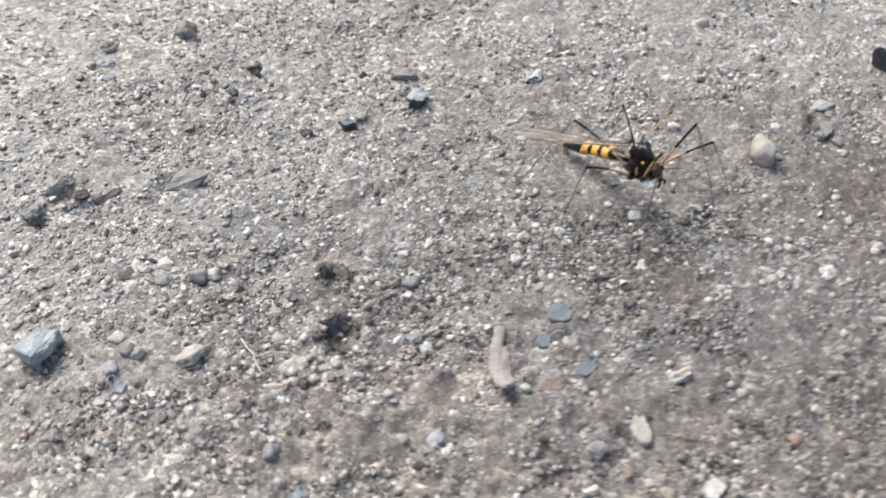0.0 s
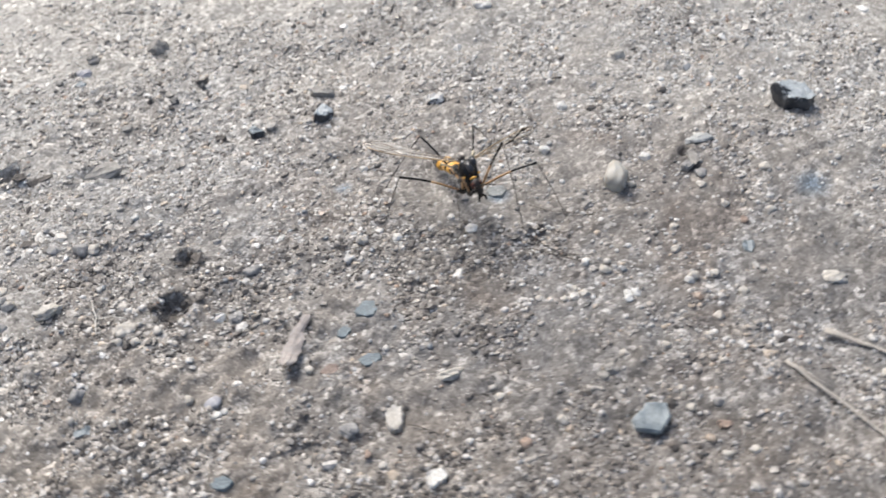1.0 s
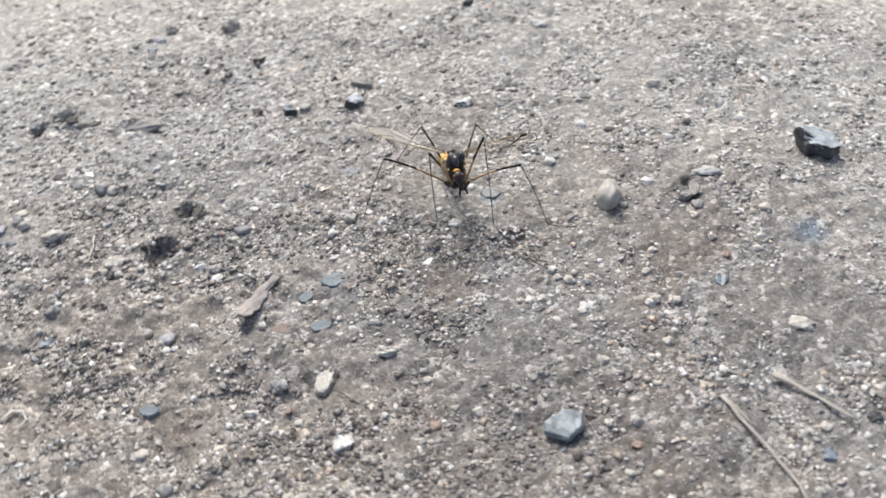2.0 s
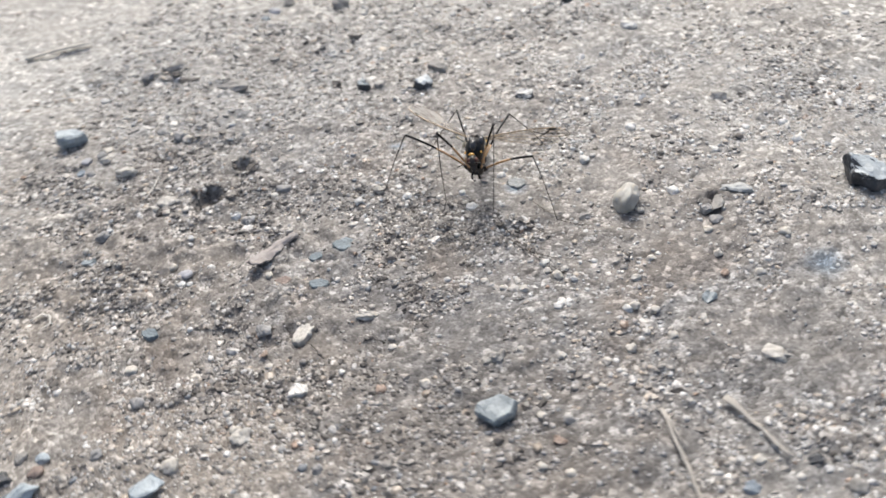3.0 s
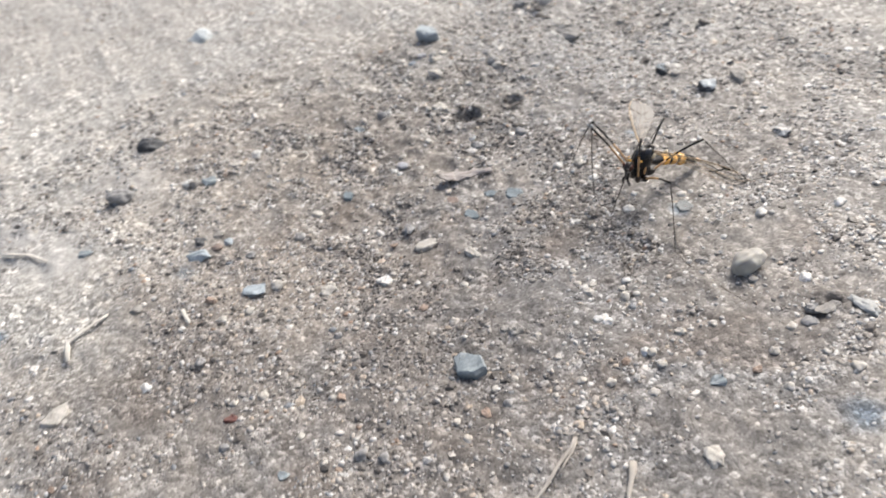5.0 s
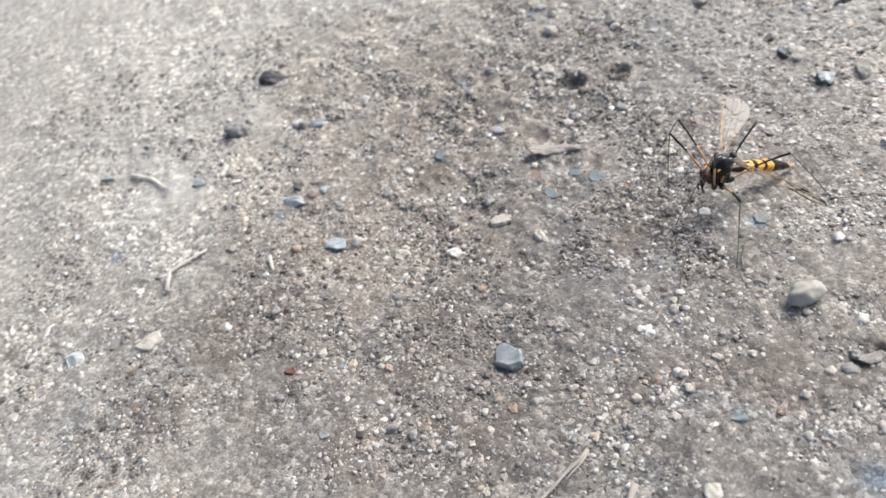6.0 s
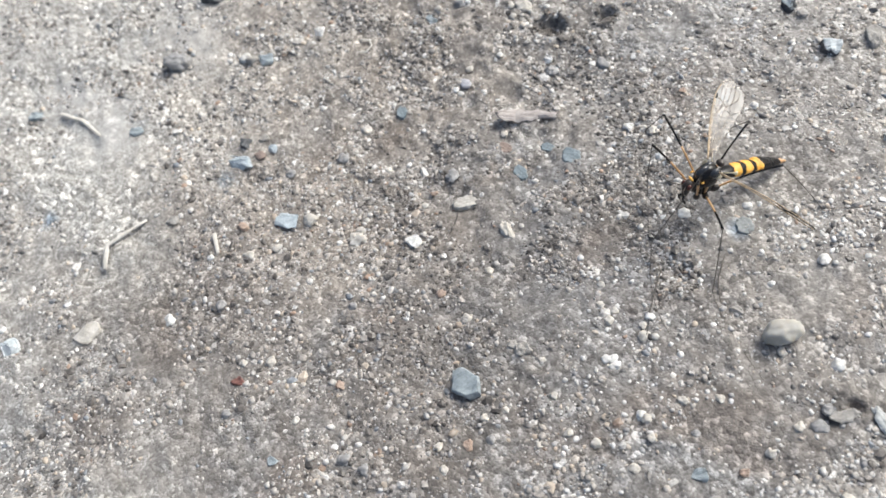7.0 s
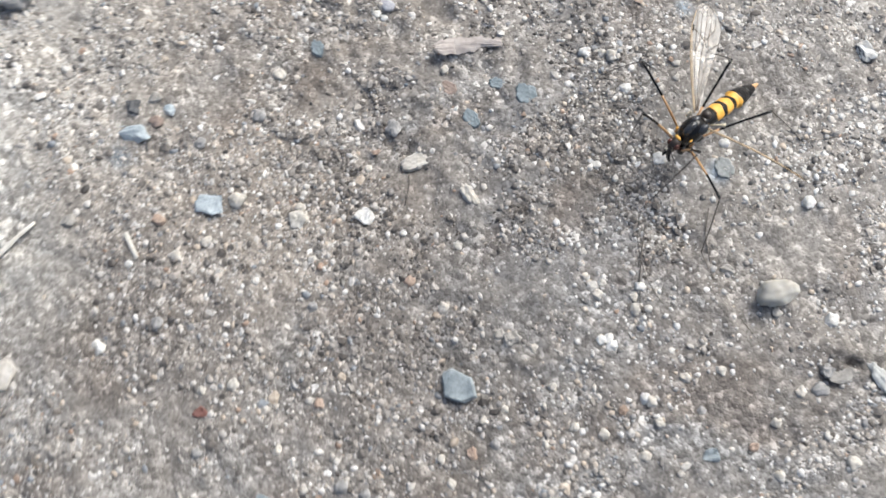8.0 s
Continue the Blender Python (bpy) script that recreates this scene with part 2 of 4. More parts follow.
SOIL = soil_material()
GRAIN = grain_material("sand_grains", [(0.0, (0.58, 0.56, 0.53)), (0.14, (0.40, 0.37, 0.335)), (0.28, (0.27, 0.245, 0.22)), (0.44, (0.19, 0.168, 0.148)), (0.58, (0.36, 0.34, 0.315)), (0.70, (0.10, 0.09, 0.082)), (0.78, (0.52, 0.475, 0.42)), (0.89, (0.24, 0.25, 0.265)), (0.925, (0.34, 0.25, 0.19)), (0.94, (0.80, 0.79, 0.77))])
GRIT = grain_material("rounded_grit", [(0.0, (0.64, 0.62, 0.58)), (0.16, (0.52, 0.49, 0.45)), (0.36, (0.40, 0.375, 0.345)), (0.52, (0.72, 0.70, 0.67)), (0.64, (0.28, 0.265, 0.25)), (0.74, (0.11, 0.104, 0.10)), (0.81, (0.56, 0.48, 0.39)), (0.90, (0.27, 0.295, 0.325)), (0.935, (0.42, 0.30, 0.225)), (0.955, (0.86, 0.85, 0.83))])
PALEGRIT = grain_material("pale_quartz_grit", [(0.0, (0.62, 0.615, 0.60)), (0.3, (0.46, 0.455, 0.445)), (0.5, (0.78, 0.775, 0.76)), (0.75, (0.30, 0.30, 0.305)), (0.86, (0.13, 0.13, 0.13)), (0.92, (0.54, 0.48, 0.41))])
CRUMB = grain_material("soil_crumbs", [(0.0, (0.095, 0.084, 0.074)), (0.35, (0.16, 0.144, 0.129)), (0.7, (0.05, 0.044, 0.039)), (0.82, (0.21, 0.192, 0.174))])
SLATE = stone_material("blue_grey_slate", (0.18, 0.21, 0.225), (0.33, 0.37, 0.385), 0.45)
DARK = stone_material("black_slate", (0.022, 0.025, 0.03), (0.085, 0.088, 0.095), 0.5, speck=(0.3, 0.3, 0.31))
GREY = stone_material("grey_stone", (0.20, 0.195, 0.19), (0.38, 0.37, 0.36), 0.6)
CLOD = stone_material("dark_soil_clod", (0.075, 0.065, 0.057), (0.19, 0.172, 0.154), 0.85, speck=(0.42, 0.4, 0.37))
CREAM = stone_material("cream_stone", (0.41, 0.38, 0.335), (0.60, 0.57, 0.52), 0.55)
TAN = stone_material("tan_stone", (0.23, 0.215, 0.195), (0.39, 0.37, 0.34), 0.7)
WHITE = stone_material("white_quartz", (0.54, 0.525, 0.495), (0.72, 0.71, 0.685), 0.4)
QUARTZ = plain_material("clear_quartz", (0.40, 0.375, 0.33), (0.62, 0.60, 0.55), 0.48, 300, through_light=0.9)
QUARTZ.node_tree.nodes["Principled BSDF"].inputs["Subsurface Radius"].default_value = (0.002, 0.0018, 0.0014)
QUARTZ.node_tree.nodes["Principled BSDF"].inputs["Transmission Weight"].default_value = 0.1
RUST = stone_material("rust_stone", (0.26, 0.185, 0.14), (0.40, 0.31, 0.25), 0.6)
BLUE = stone_material("pale_blue_fragment", (0.16, 0.19, 0.225), (0.30, 0.34, 0.375), 0.5)
SKYSTONE = stone_material("light_blue_grey_stone", (0.28, 0.325, 0.355), (0.44, 0.49, 0.52), 0.5)
BLUESTAIN = stone_material("dull_blue_flake", (0.13, 0.165, 0.185), (0.215, 0.255, 0.275), 0.65)
PINK = stone_material("dull_pink_flake", (0.20, 0.15, 0.125), (0.30, 0.235, 0.20), 0.7)
FILM = stone_material("grey_green_flake", (0.20, 0.215, 0.215), (0.29, 0.305, 0.30), 0.6)
LAVENDER = stone_material("lavender_grey_stone", (0.30, 0.30, 0.33), (0.44, 0.44, 0.47), 0.5)
REDDISH = stone_material("dark_red_stone", (0.12, 0.05, 0.04), (0.22, 0.10, 0.08), 0.6)
PALEGREY = stone_material("pale_grey_stone", (0.33, 0.335, 0.325), (0.50, 0.505, 0.49), 0.6)
PALEBLUE = stone_material("pale_slate", (0.36, 0.40, 0.42), (0.6, 0.63, 0.63), 0.35)
STRAW = plain_material("dry_straw", (0.27, 0.245, 0.215), (0.44, 0.405, 0.36), 0.7, 600)
ROOT = plain_material("dark_rootlet", (0.05, 0.042, 0.036), (0.11, 0.095, 0.08), 0.7, 600)
PALESTRAW = plain_material("bleached_straw", (0.46, 0.43, 0.38), (0.66, 0.63, 0.57), 0.75, 600)
BARK = plain_material("weathered_bark", (0.26, 0.232, 0.216), (0.43, 0.39, 0.366), 0.85, 700)
BLACK = plain_material("black_chitin", (0.003, 0.003, 0.004), (0.009, 0.008, 0.008), 0.1, 1500)
BLACK.node_tree.nodes["Principled BSDF"].inputs["Specular IOR Level"].default_value = 0.3
# Black chitin with the sky's blue-grey sheen mixed into its colour.
SHEEN = plain_material("sheen_chitin", (0.006, 0.006, 0.007), (0.045, 0.049, 0.058), 0.13, 900)
SHEEN.node_tree.nodes["Principled BSDF"].inputs["Specular IOR Level"].default_value = 0.6
VEIN = plain_material("wing_vein", (0.075, 0.055, 0.04), (0.15, 0.112, 0.08), 0.4, 1500)
SHANK = plain_material("grey_brown_chitin", (0.06, 0.05, 0.042), (0.13, 0.11, 0.09), 0.4, 1500)
SPOT = plain_material("wing_spot_black", (0.006, 0.005, 0.005), (0.014, 0.012, 0.01), 0.7, 1500)
AMBER = plain_material("amber_vein", (0.31, 0.22, 0.13), (0.47, 0.36, 0.23), 0.4, 1500)
BROWN = plain_material("dark_brown_chitin", (0.016, 0.012, 0.009), (0.045, 0.032, 0.024), 0.35, 1500)
YELLOW = plain_material("yellow_chitin", (0.70, 0.34, 0.04), (0.84, 0.46, 0.085), 0.4, 1500, coat=0.2)
ORANGE = plain_material("orange_chitin", (0.48, 0.27, 0.12), (0.62, 0.38, 0.19), 0.4, 1500, through_light=0.2)
WHITISH = plain_material("ivory_chitin", (0.6, 0.52, 0.36), (0.75, 0.68, 0.5), 0.35, 1500)
RED = plain_material("reddish_eye", (0.045, 0.016, 0.012), (0.11, 0.04, 0.028), 0.2, 1500)
for m in (WHITE, CREAM):
    quartzy = m.node_tree.nodes["Principled BSDF"]
    quartzy.inputs["Subsurface Weight"].default_value = 0.6
    quartzy.inputs["Subsurface Radius"].default_value = (0.0014, 0.0013, 0.0011)
MEMBRANE = wing_material("wing_membrane", 0.25, 0.35)
CLEAR = wing_material("clear_wing_membrane", 0.04, 0.09)


# ---- ground ----
def value_noise(x, y, wave, seed):
    g = np.random.RandomState(seed).rand(128, 128)
    u, v = x / wave + 31.7, y / wave + 57.3
    i, j = np.floor(u).astype(int), np.floor(v).astype(int)
    a, b = u - i, v - j
    a, b = a * a * (3 - 2 * a), b * b * (3 - 2 * b)
    i, j, i2, j2 = i % 128, j % 128, (i + 1) % 128, (j + 1) % 128
    return (g[i, j] * (1 - a) + g[i2, j] * a) * (1 - b) + (g[i, j2] * (1 - a) + g[i2, j2] * a) * b - 0.5


# small holes and hollows: x, y, radius, depth
PITS = ((3.90, 1.12, 0.11, 0.15), (-4.35, -0.55, 0.22, 0.24), (-4.25, 0.42, 0.14, 0.18), (-7.55, 2.95, 0.2, 0.17), (-7.9, 2.5, 0.2, 0.13), (-6.1, 2.7, 0.2, 0.12), (-3.0, -1.75, 0.2, 0.06), (4.5, 3.4, 0.22, 0.07), (1.2, -0.3, 0.2, 0.08))


def height(x, y):
    """The ground's height over the plan, in units of the plan."""
    x, y = np.asarray(x, float), np.asarray(y, float)
    x, y = np.clip(x, -400, 400), np.clip(y, -400, 400)
    calm = 1 - 0.85 * np.exp(-((x - 0.3) ** 2 + (y - 0.8) ** 2) / 7.0)
    near = np.exp(-(((x + 5) ** 2 + (y + 2) ** 2) / 1600.0))
    h = 0.32 / (1 + np.exp((x + 6.3) * 1.3)) - 0.14 * np.exp(-((x + 0.9) ** 2 + (y + 4.0) ** 2) / 6.0)
    h = h + calm * (0.2 * value_noise(x, y, 3.4, 1) + 0.13 * value_noise(x, y, 1.1, 2)) - 0.07 * np.exp(-(x**2 + (y - 1.9) ** 2) / 0.5)
    crumbly = 1 + 0.9 * np.exp(-(((x + 3.4) / 3.4) ** 2 + ((y + 2.0) / 1.7) ** 2))
    h = h + crumbly * (0.08 * value_noise(x, y, 0.42, 3) + 0.055 * value_noise(x, y, 0.2, 4) + 0.035 * value_noise(x, y, 0.11, 5))
    for px, py, r, d in PITS:
        q = np.hypot(x - px, y - py) / (r * (1 + 0.9 * value_noise(x, y, 0.25, 9)))
        h = h - d * np.exp(-(np.minimum(q, 9) ** 3)) + 0.3 * d * np.exp(-(((q - 1.5) / 0.5) ** 2))
    return h * near


def mesh_object(name, verts, faces, material, smooth=False):
    """A mesh from arrays of corners and of equal-sided faces, in units of the plan."""
    me = bpy.data.meshes.new(name)
    verts, faces = np.asarray(verts, np.float32) * U, np.asarray(faces, np.int32)
    me.vertices.add(len(verts))
    me.vertices.foreach_set("co", verts.ravel())
    n = faces.shape[1]
    me.loops.add(faces.size)
    me.loops.foreach_set("vertex_index", faces.ravel())
    me.polygons.add(len(faces))
    me.polygons.foreach_set("loop_start", np.arange(0, faces.size, n, dtype=np.int32))
    me.polygons.foreach_set("loop_total", np.full(len(faces), n, np.int32))
    me.polygons.foreach_set("use_smooth", np.full(len(faces), smooth))
    me.materials.append(material)
    me.update(calc_edges=True)
    return new(name, me)


def axis(lo, hi, step, far, grow):
    mid = list(np.arange(lo, hi, step))
    out, d, p = [], step, hi
    while p < far:
        out.append(p)
        d *= grow
        p += d
    left, d, p = [], step, lo
    while p > -far:
        d *= grow
        p -= d
        left.append(p)
    return np.array(left[::-1] + mid + out + [far])


def make_ground():
    xs, ys = axis(-8.5, 7, 0.047, 6000, 1.08), axis(-10.5, 6, 0.047, 6000, 1.08)
    gx, gy = np.meshgrid(xs, ys, indexing="ij")
    verts = np.stack([gx, gy, height(gx, gy)], -1).reshape(-1, 3)
    n, m = len(xs), len(ys)
    i, j = np.meshgrid(np.arange(n - 1), np.arange(m - 1), indexing="ij")
    a = (i * m + j).ravel()
    ob = mesh_object("ground", verts, np.stack([a, a + m, a + m + 1, a + 1], -1), SOIL, True)
    return tagged(ob, "grey-brown sandy soil, trodden and dry, with fine relief", "ground", kind="structure")


make_ground()


def turned(n, rng):
    q = rng.randn(n, 4)
    q /= np.linalg.norm(q, axis=1, keepdims=True)
    w, x, y, z = q.T
    return np.stack([1 - 2 * (y * y + z * z), 2 * (x * y - z * w), 2 * (x * z + y * w), 2 * (x * y + z * w), 1 - 2 * (x * x + z * z), 2 * (y * z - x * w), 2 * (x * z - y * w), 2 * (y * z + x * w), 1 - 2 * (x * x + y * y)], -1).reshape(n, 3, 3)


def solid(kind):
    bm = bmesh.new()
    if kind == "ico":
        bmesh.ops.create_icosphere(bm, subdivisions=1, radius=1)
    else:
        bmesh.ops.create_uvsphere(bm, u_segments=5, v_segments=2, radius=1)
        bmesh.ops.triangulate(bm, faces=bm.faces)
    v = np.array([p.co[:] for p in bm.verts])
    f = np.array([[p.index for p in q.verts] for q in bm.faces])
    bm.free()
    return v, f


# stretches of fine silt with few grains on it: x, y, radius
SILT = ((-5.9, -9.6, 1.0), (-4.9, -8.9, 0.9), (-6.5, -7.2, 0.9), (-4.4, -10.0, 1.2), (-2.4, -8.7, 1.0), (-3.6, -9.3, 0.8), (0.3, 1.2, 0.7), (2.2, 1.0, 0.6), (1.6, -1.0, 0.5), (5.6, 0.0, 0.5), (-1.5, -0.9, 0.5))


def scatter(name, count, box, smallest, largest, kind, seed, label, bias=3.0, thin=0.0, material=GRAIN, smooth=False, flat=(0.3, 0.55), patchy=1.0):
    """Loose grains, strewn over a stretch of the ground and half bedded in it."""
    rng = np.random.RandomState(seed)
    v, f = solid(kind)
    x, y = rng.uniform(box[0], box[2], count), rng.uniform(box[1], box[3], count)
    silt = sum(np.exp(-(((x - a) / r) ** 2 + ((y - b) / r) ** 2)) for a, b, r in SILT)
    keep = patchy * (1.0 * value_noise(x, y, 2.2, 40) + 1.5 * value_noise(x, y, 0.9, 41) + 1.2 * value_noise(x, y, 0.35, 42) - 0.7 * silt) + 0.5 * value_noise(x, y, 0.3, seed + 8) + rng.uniform(-0.3, 0.3, count) > thin
    x, y = x[keep], y[keep]
    n = len(x)
    r = smallest + (largest - smallest) * rng.rand(n) ** bias
    stretch = rng.uniform(0.6, 1.25, (n, 1, 3))
    p = v[None] * (1 + rng.uniform(-0.3, 0.3, (n, len(v), 1))) * stretch
    p = np.einsum("nij,nkj->nki", turned(n, rng), p)
    p[:, :, 2] *= rng.uniform(*flat, (n, 1))
    p *= r[:, None, None]
    z = height(x, y) + r * (0.08 - 0.36 * rng.rand(n))
    p += np.stack([x, y, z], -1)[:, None]
    faces = f[None] + (np.arange(n) * len(v))[:, None, None]
    ob = mesh_object(name, p.reshape(-1, 3), faces.reshape(-1, 3), material, smooth)
    return tagged(ob, label, "sand", kind="stuff")


scatter("sand_grains", 120000, (-7.5, -11.5, 7, 6), 0.009, 0.027, "grit", 11, "fine pale and dark sand grains strewn on soil", thin=-0.1, bias=2.0)
scatter("rounded_sand", 30000, (-10, -12, 8, 9), 0.022, 0.068, "ico", 12, "coarse rounded cream and grey sand grains", bias=2.6, thin=-0.17, flat=(0.35, 0.6), material=GRIT, smooth=True)
scatter("broken_sand", 26000, (-10, -12, 8, 9), 0.02, 0.066, "ico", 18, "coarse angular grey and tan sand grains", bias=2.3, thin=0.03, flat=(0.4, 0.75))
scatter("strewn_sand", 22000, (-8, -11.5, 7.5, 6), 0.012, 0.042, "grit", 20, "small pale sand grains strewn thinly over soil", bias=2.2, patchy=0.3, thin=0.0, material=GRIT, flat=(0.4, 0.7))
scatter("gritty_sand", 7000, (-7.5, -5.0, -0.5, -0.8), 0.016, 0.055, "ico", 21, "coarse mixed sand grains on crumbly soil", bias=2.2, patchy=0.15, thin=0.05, flat=(0.4, 0.75))
scatter("far_sand", 22000, (-26, -19, 10, 13), 0.03, 0.08, "grit", 13, "pale and dark sand grains strewn on far soil", thin=-0.1)
scatter("fine_gravel", 2600, (-26, -19, 10, 13), 0.055, 0.115, "ico", 14, "scattered small rounded stones bedded in soil", thin=-0.25, material=GRIT)
scatter("soil_crumbs", 17000, (-10, -12, 8, 9), 0.02, 0.08, "ico", 15, "dark brown crumbs of loose soil", thin=0.15, material=CRUMB, bias=3.2, flat=(0.4, 0.7))
scatter("quartz_sand", 9000, (0.6, -4.4, 8, 5.5), 0.016, 0.056, "ico", 17, "pale translucent quartz grains strewn on soil", bias=2.4, patchy=0.35, thin=-0.1, flat=(0.35, 0.6), material=PALEGRIT, smooth=True)
scatter("loose_crumbs", 9000, (-8, -4.6, 1.8, 0.4), 0.015, 0.06, "ico", 19, "dark brown crumbs of loose soil between sand grains", thin=0.05, bias=2.4, material=CRUMB, flat=(0.5, 0.85))
scatter("dark_crumbs", 1500, (-1.2, -1.3, 0.8, 0.3), 0.013, 0.05, "ico", 16, "dark crumbled soil in a worn patch", thin=-0.3, material=CRUMB)


# ---- stones ----
def rock_bm(l, w, h, seed, facets, rough):
    """A pebble of that length, width and height: rounded, or with flat broken faces."""
    rng = random.Random(seed)
    bm = bmesh.new()
    off = Vector((rng.uniform(-50, 50), rng.uniform(-50, 50), rng.uniform(-50, 50)))
    if facets:
        for _ in range(11 + facets):
            p = Vector((rng.gauss(0, 1), rng.gauss(0, 1), rng.gauss(0, 1))).normalized()
            p = Vector([math.copysign(abs(c) ** 0.8, c) for c in p])
            bm.verts.new((p.x * l / 2, p.y * w / 2, max(-0.75, min(0.75, p.z)) * h / 2))
        hull = bmesh.ops.convex_hull(bm, input=bm.verts)
        bmesh.ops.delete(bm, geom=[g for g in hull["geom_interior"] if isinstance(g, bmesh.types.BMVert)], context="VERTS")
        bmesh.ops.dissolve_limit(bm, angle_limit=0.2, verts=bm.verts, edges=bm.edges)
        bmesh.ops.bevel(bm, geom=bm.edges[:] + bm.verts[:], offset=0.05 * min(l, w, h), segments=2, profile=0.6, affect="EDGES")
        bmesh.ops.triangulate(bm, faces=bm.faces)
        bmesh.ops.subdivide_edges(bm, edges=bm.edges, cuts=2, use_grid_fill=True)
        bmesh.ops.triangulate(bm, faces=bm.faces)
        bmesh.ops.recalc_face_normals(bm, faces=bm.faces)
        bm.normal_update()
        for v in bm.verts:
            v.co += v.normal * min(l, w, h) * (0.16 * noise.noise(v.co * (3 / l) + off) + 0.07 * noise.noise(v.co * (8 / l) + off))
    else:
        bmesh.ops.create_icosphere(bm, subdivisions=4 if max(l, w) > 0.3 else 3, radius=1)
        for v in bm.verts:
            p = v.co.copy()
            p *= 1 + 1.7 * rough * noise.noise(p * 1.1 + off) + 0.9 * rough * noise.noise(p * 2.6 + off) + 0.3 * rough * noise.noise(p * 7 + off)
            v.co = Vector((p.x * l / 2, p.y * w / 2, p.z * h / 2))
    lo = [min(v.co[i] for v in bm.verts) for i in range(3)]
    hi = [max(v.co[i] for v in bm.verts) for i in range(3)]
    for v in bm.verts:
        v.co = Vector([(v.co[i] - (lo[i] + hi[i]) / 2) * s / (hi[i] - lo[i]) for i, s in enumerate((l, w, h))])
    return bm


COUNT = [0]


def link_bm(name, bm, material, smooth=True):
    bmesh.ops.scale(bm, vec=(U, U, U), verts=bm.verts)
    me = bpy.data.meshes.new(name)
    for f in bm.faces:
        f.smooth = smooth
    bm.to_mesh(me)
    bm.free()
    me.materials.append(material)
    return new(name, me)


def stone(x, y, l, w, h, turn, material, label, name="pebble", facets=0, rough=0.28, sink=0.42, tilt=(0, 0)):
    """A loose stone, bedded in the ground at a place of the plan."""
    COUNT[0] += 1
    ob = link_bm(name, rock_bm(l, w, h, 100 + COUNT[0], facets, rough), material, facets == 0)
    z = float(height(x, y)) + h * (0.5 - sink)
    ob.matrix_world = Matrix.Translation((x * U, y * U, z * U)) @ pose(0, 0, 0, tilt[0], tilt[1], turn)
    return tagged(ob, label, "stone", group="stones on the ground")


def lit_top(ob, top, least):
    """Gives the upward faces of a stone a second, paler material that paints in a lit top."""
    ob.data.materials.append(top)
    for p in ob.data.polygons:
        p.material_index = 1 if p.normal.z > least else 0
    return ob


def slab_stone(x, y, l, w, h, turn, material, label, sides=6, seed=1, under=0.72, tilt=(0, 0), sink=0.25):
    """A flat-topped broken stone with an undercut lower side."""
    rng = random.Random(seed)
    bm = bmesh.new()
    rim = []
    for k in range(sides):
        a = 2 * math.pi * (k + rng.uniform(-0.28, 0.28)) / sides
        r = rng.uniform(0.86, 1.08)
        rim.append((math.cos(a) * r * l / 2, math.sin(a) * r * w / 2))
    for grow, z in ((0.9, h / 2), (1.0, h * 0.2), (under, -h / 2)):
        for px, py in rim:
            bm.verts.new((px * grow + (0.08 * l if z < 0 else 0), py * grow, z + rng.uniform(-0.08, 0.08) * h))
    bmesh.ops.convex_hull(bm, input=bm.verts)
    bmesh.ops.delete(bm, geom=[v for v in bm.verts if not v.link_faces], context="VERTS")
    bmesh.ops.dissolve_limit(bm, angle_limit=0.16, verts=bm.verts, edges=bm.edges)
    bmesh.ops.bevel(bm, geom=bm.edges[:] + bm.verts[:], offset=0.035 * h + 0.006 * l, segments=2, profile=0.6, affect="EDGES")
    bmesh.ops.triangulate(bm, faces=bm.faces)
    bmesh.ops.subdivide_edges(bm, edges=bm.edges, cuts=3, use_grid_fill=True)
    bmesh.ops.triangulate(bm, faces=bm.faces)
    bmesh.ops.recalc_face_normals(bm, faces=bm.faces)
    bm.normal_update()
    off = Vector((seed * 3.1, seed * 1.7, 0))
    for v in bm.verts:
        v.co += v.normal * h * (0.10 * noise.noise(v.co * (4 / l) + off) + 0.05 * noise.noise(v.co * (13 / l) + off))
    ob = link_bm("stone", bm, material, False)
    z = float(height(x, y)) + h * (0.5 - sink)
    ob.matrix_world = Matrix.Translation((x * U, y * U, z * U)) @ pose(0, 0, 0, tilt[0], tilt[1], turn)
    return tagged(ob, label, "stone", group="stones on the ground")


def flake(x, y, l, w, turn, material, label, proud=0.022):
    """A thin flat flake, bedded almost flush in the soil, with a ragged outline."""
    COUNT[0] += 1
    bm = bmesh.new()
    bmesh.ops.create_icosphere(bm, subdivisions=4, radius=1)
    off = Vector((COUNT[0] * 2.3, COUNT[0] * 0.7, 0))
    for v in bm.verts:
        p = v.co.copy()
        flat = Vector((p.x, p.y, 0))
        k = 1 + 0.28 * noise.noise(flat * 1.3 + off) + 0.16 * noise.noise(flat * 3.5 + off) + 0.1 * noise.noise(flat * 8 + off)
        z = math.copysign(min(abs(p.z) * 2.2, 1), p.z)
        v.co = Vector((p.x * k * l / 2, p.y * k * w / 2, z * 0.06 + 0.012 * noise.noise(flat * 4 + off)))
    ob = link_bm("stone_flake", bm, material)
    near = [float(height(x + dx * l / 3, y + dy * w / 3)) for dx in (-1, 0, 1) for dy in (-1, 0, 1)]
    z = sum(near) / 9 + proud - 0.06
    ob.matrix_world = Matrix.Translation((x * U, y * U, z * U)) @ pose(0, 0, 0, 0, 0, turn)
    return tagged(ob, label, "stone", group="flakes bedded in the soil")


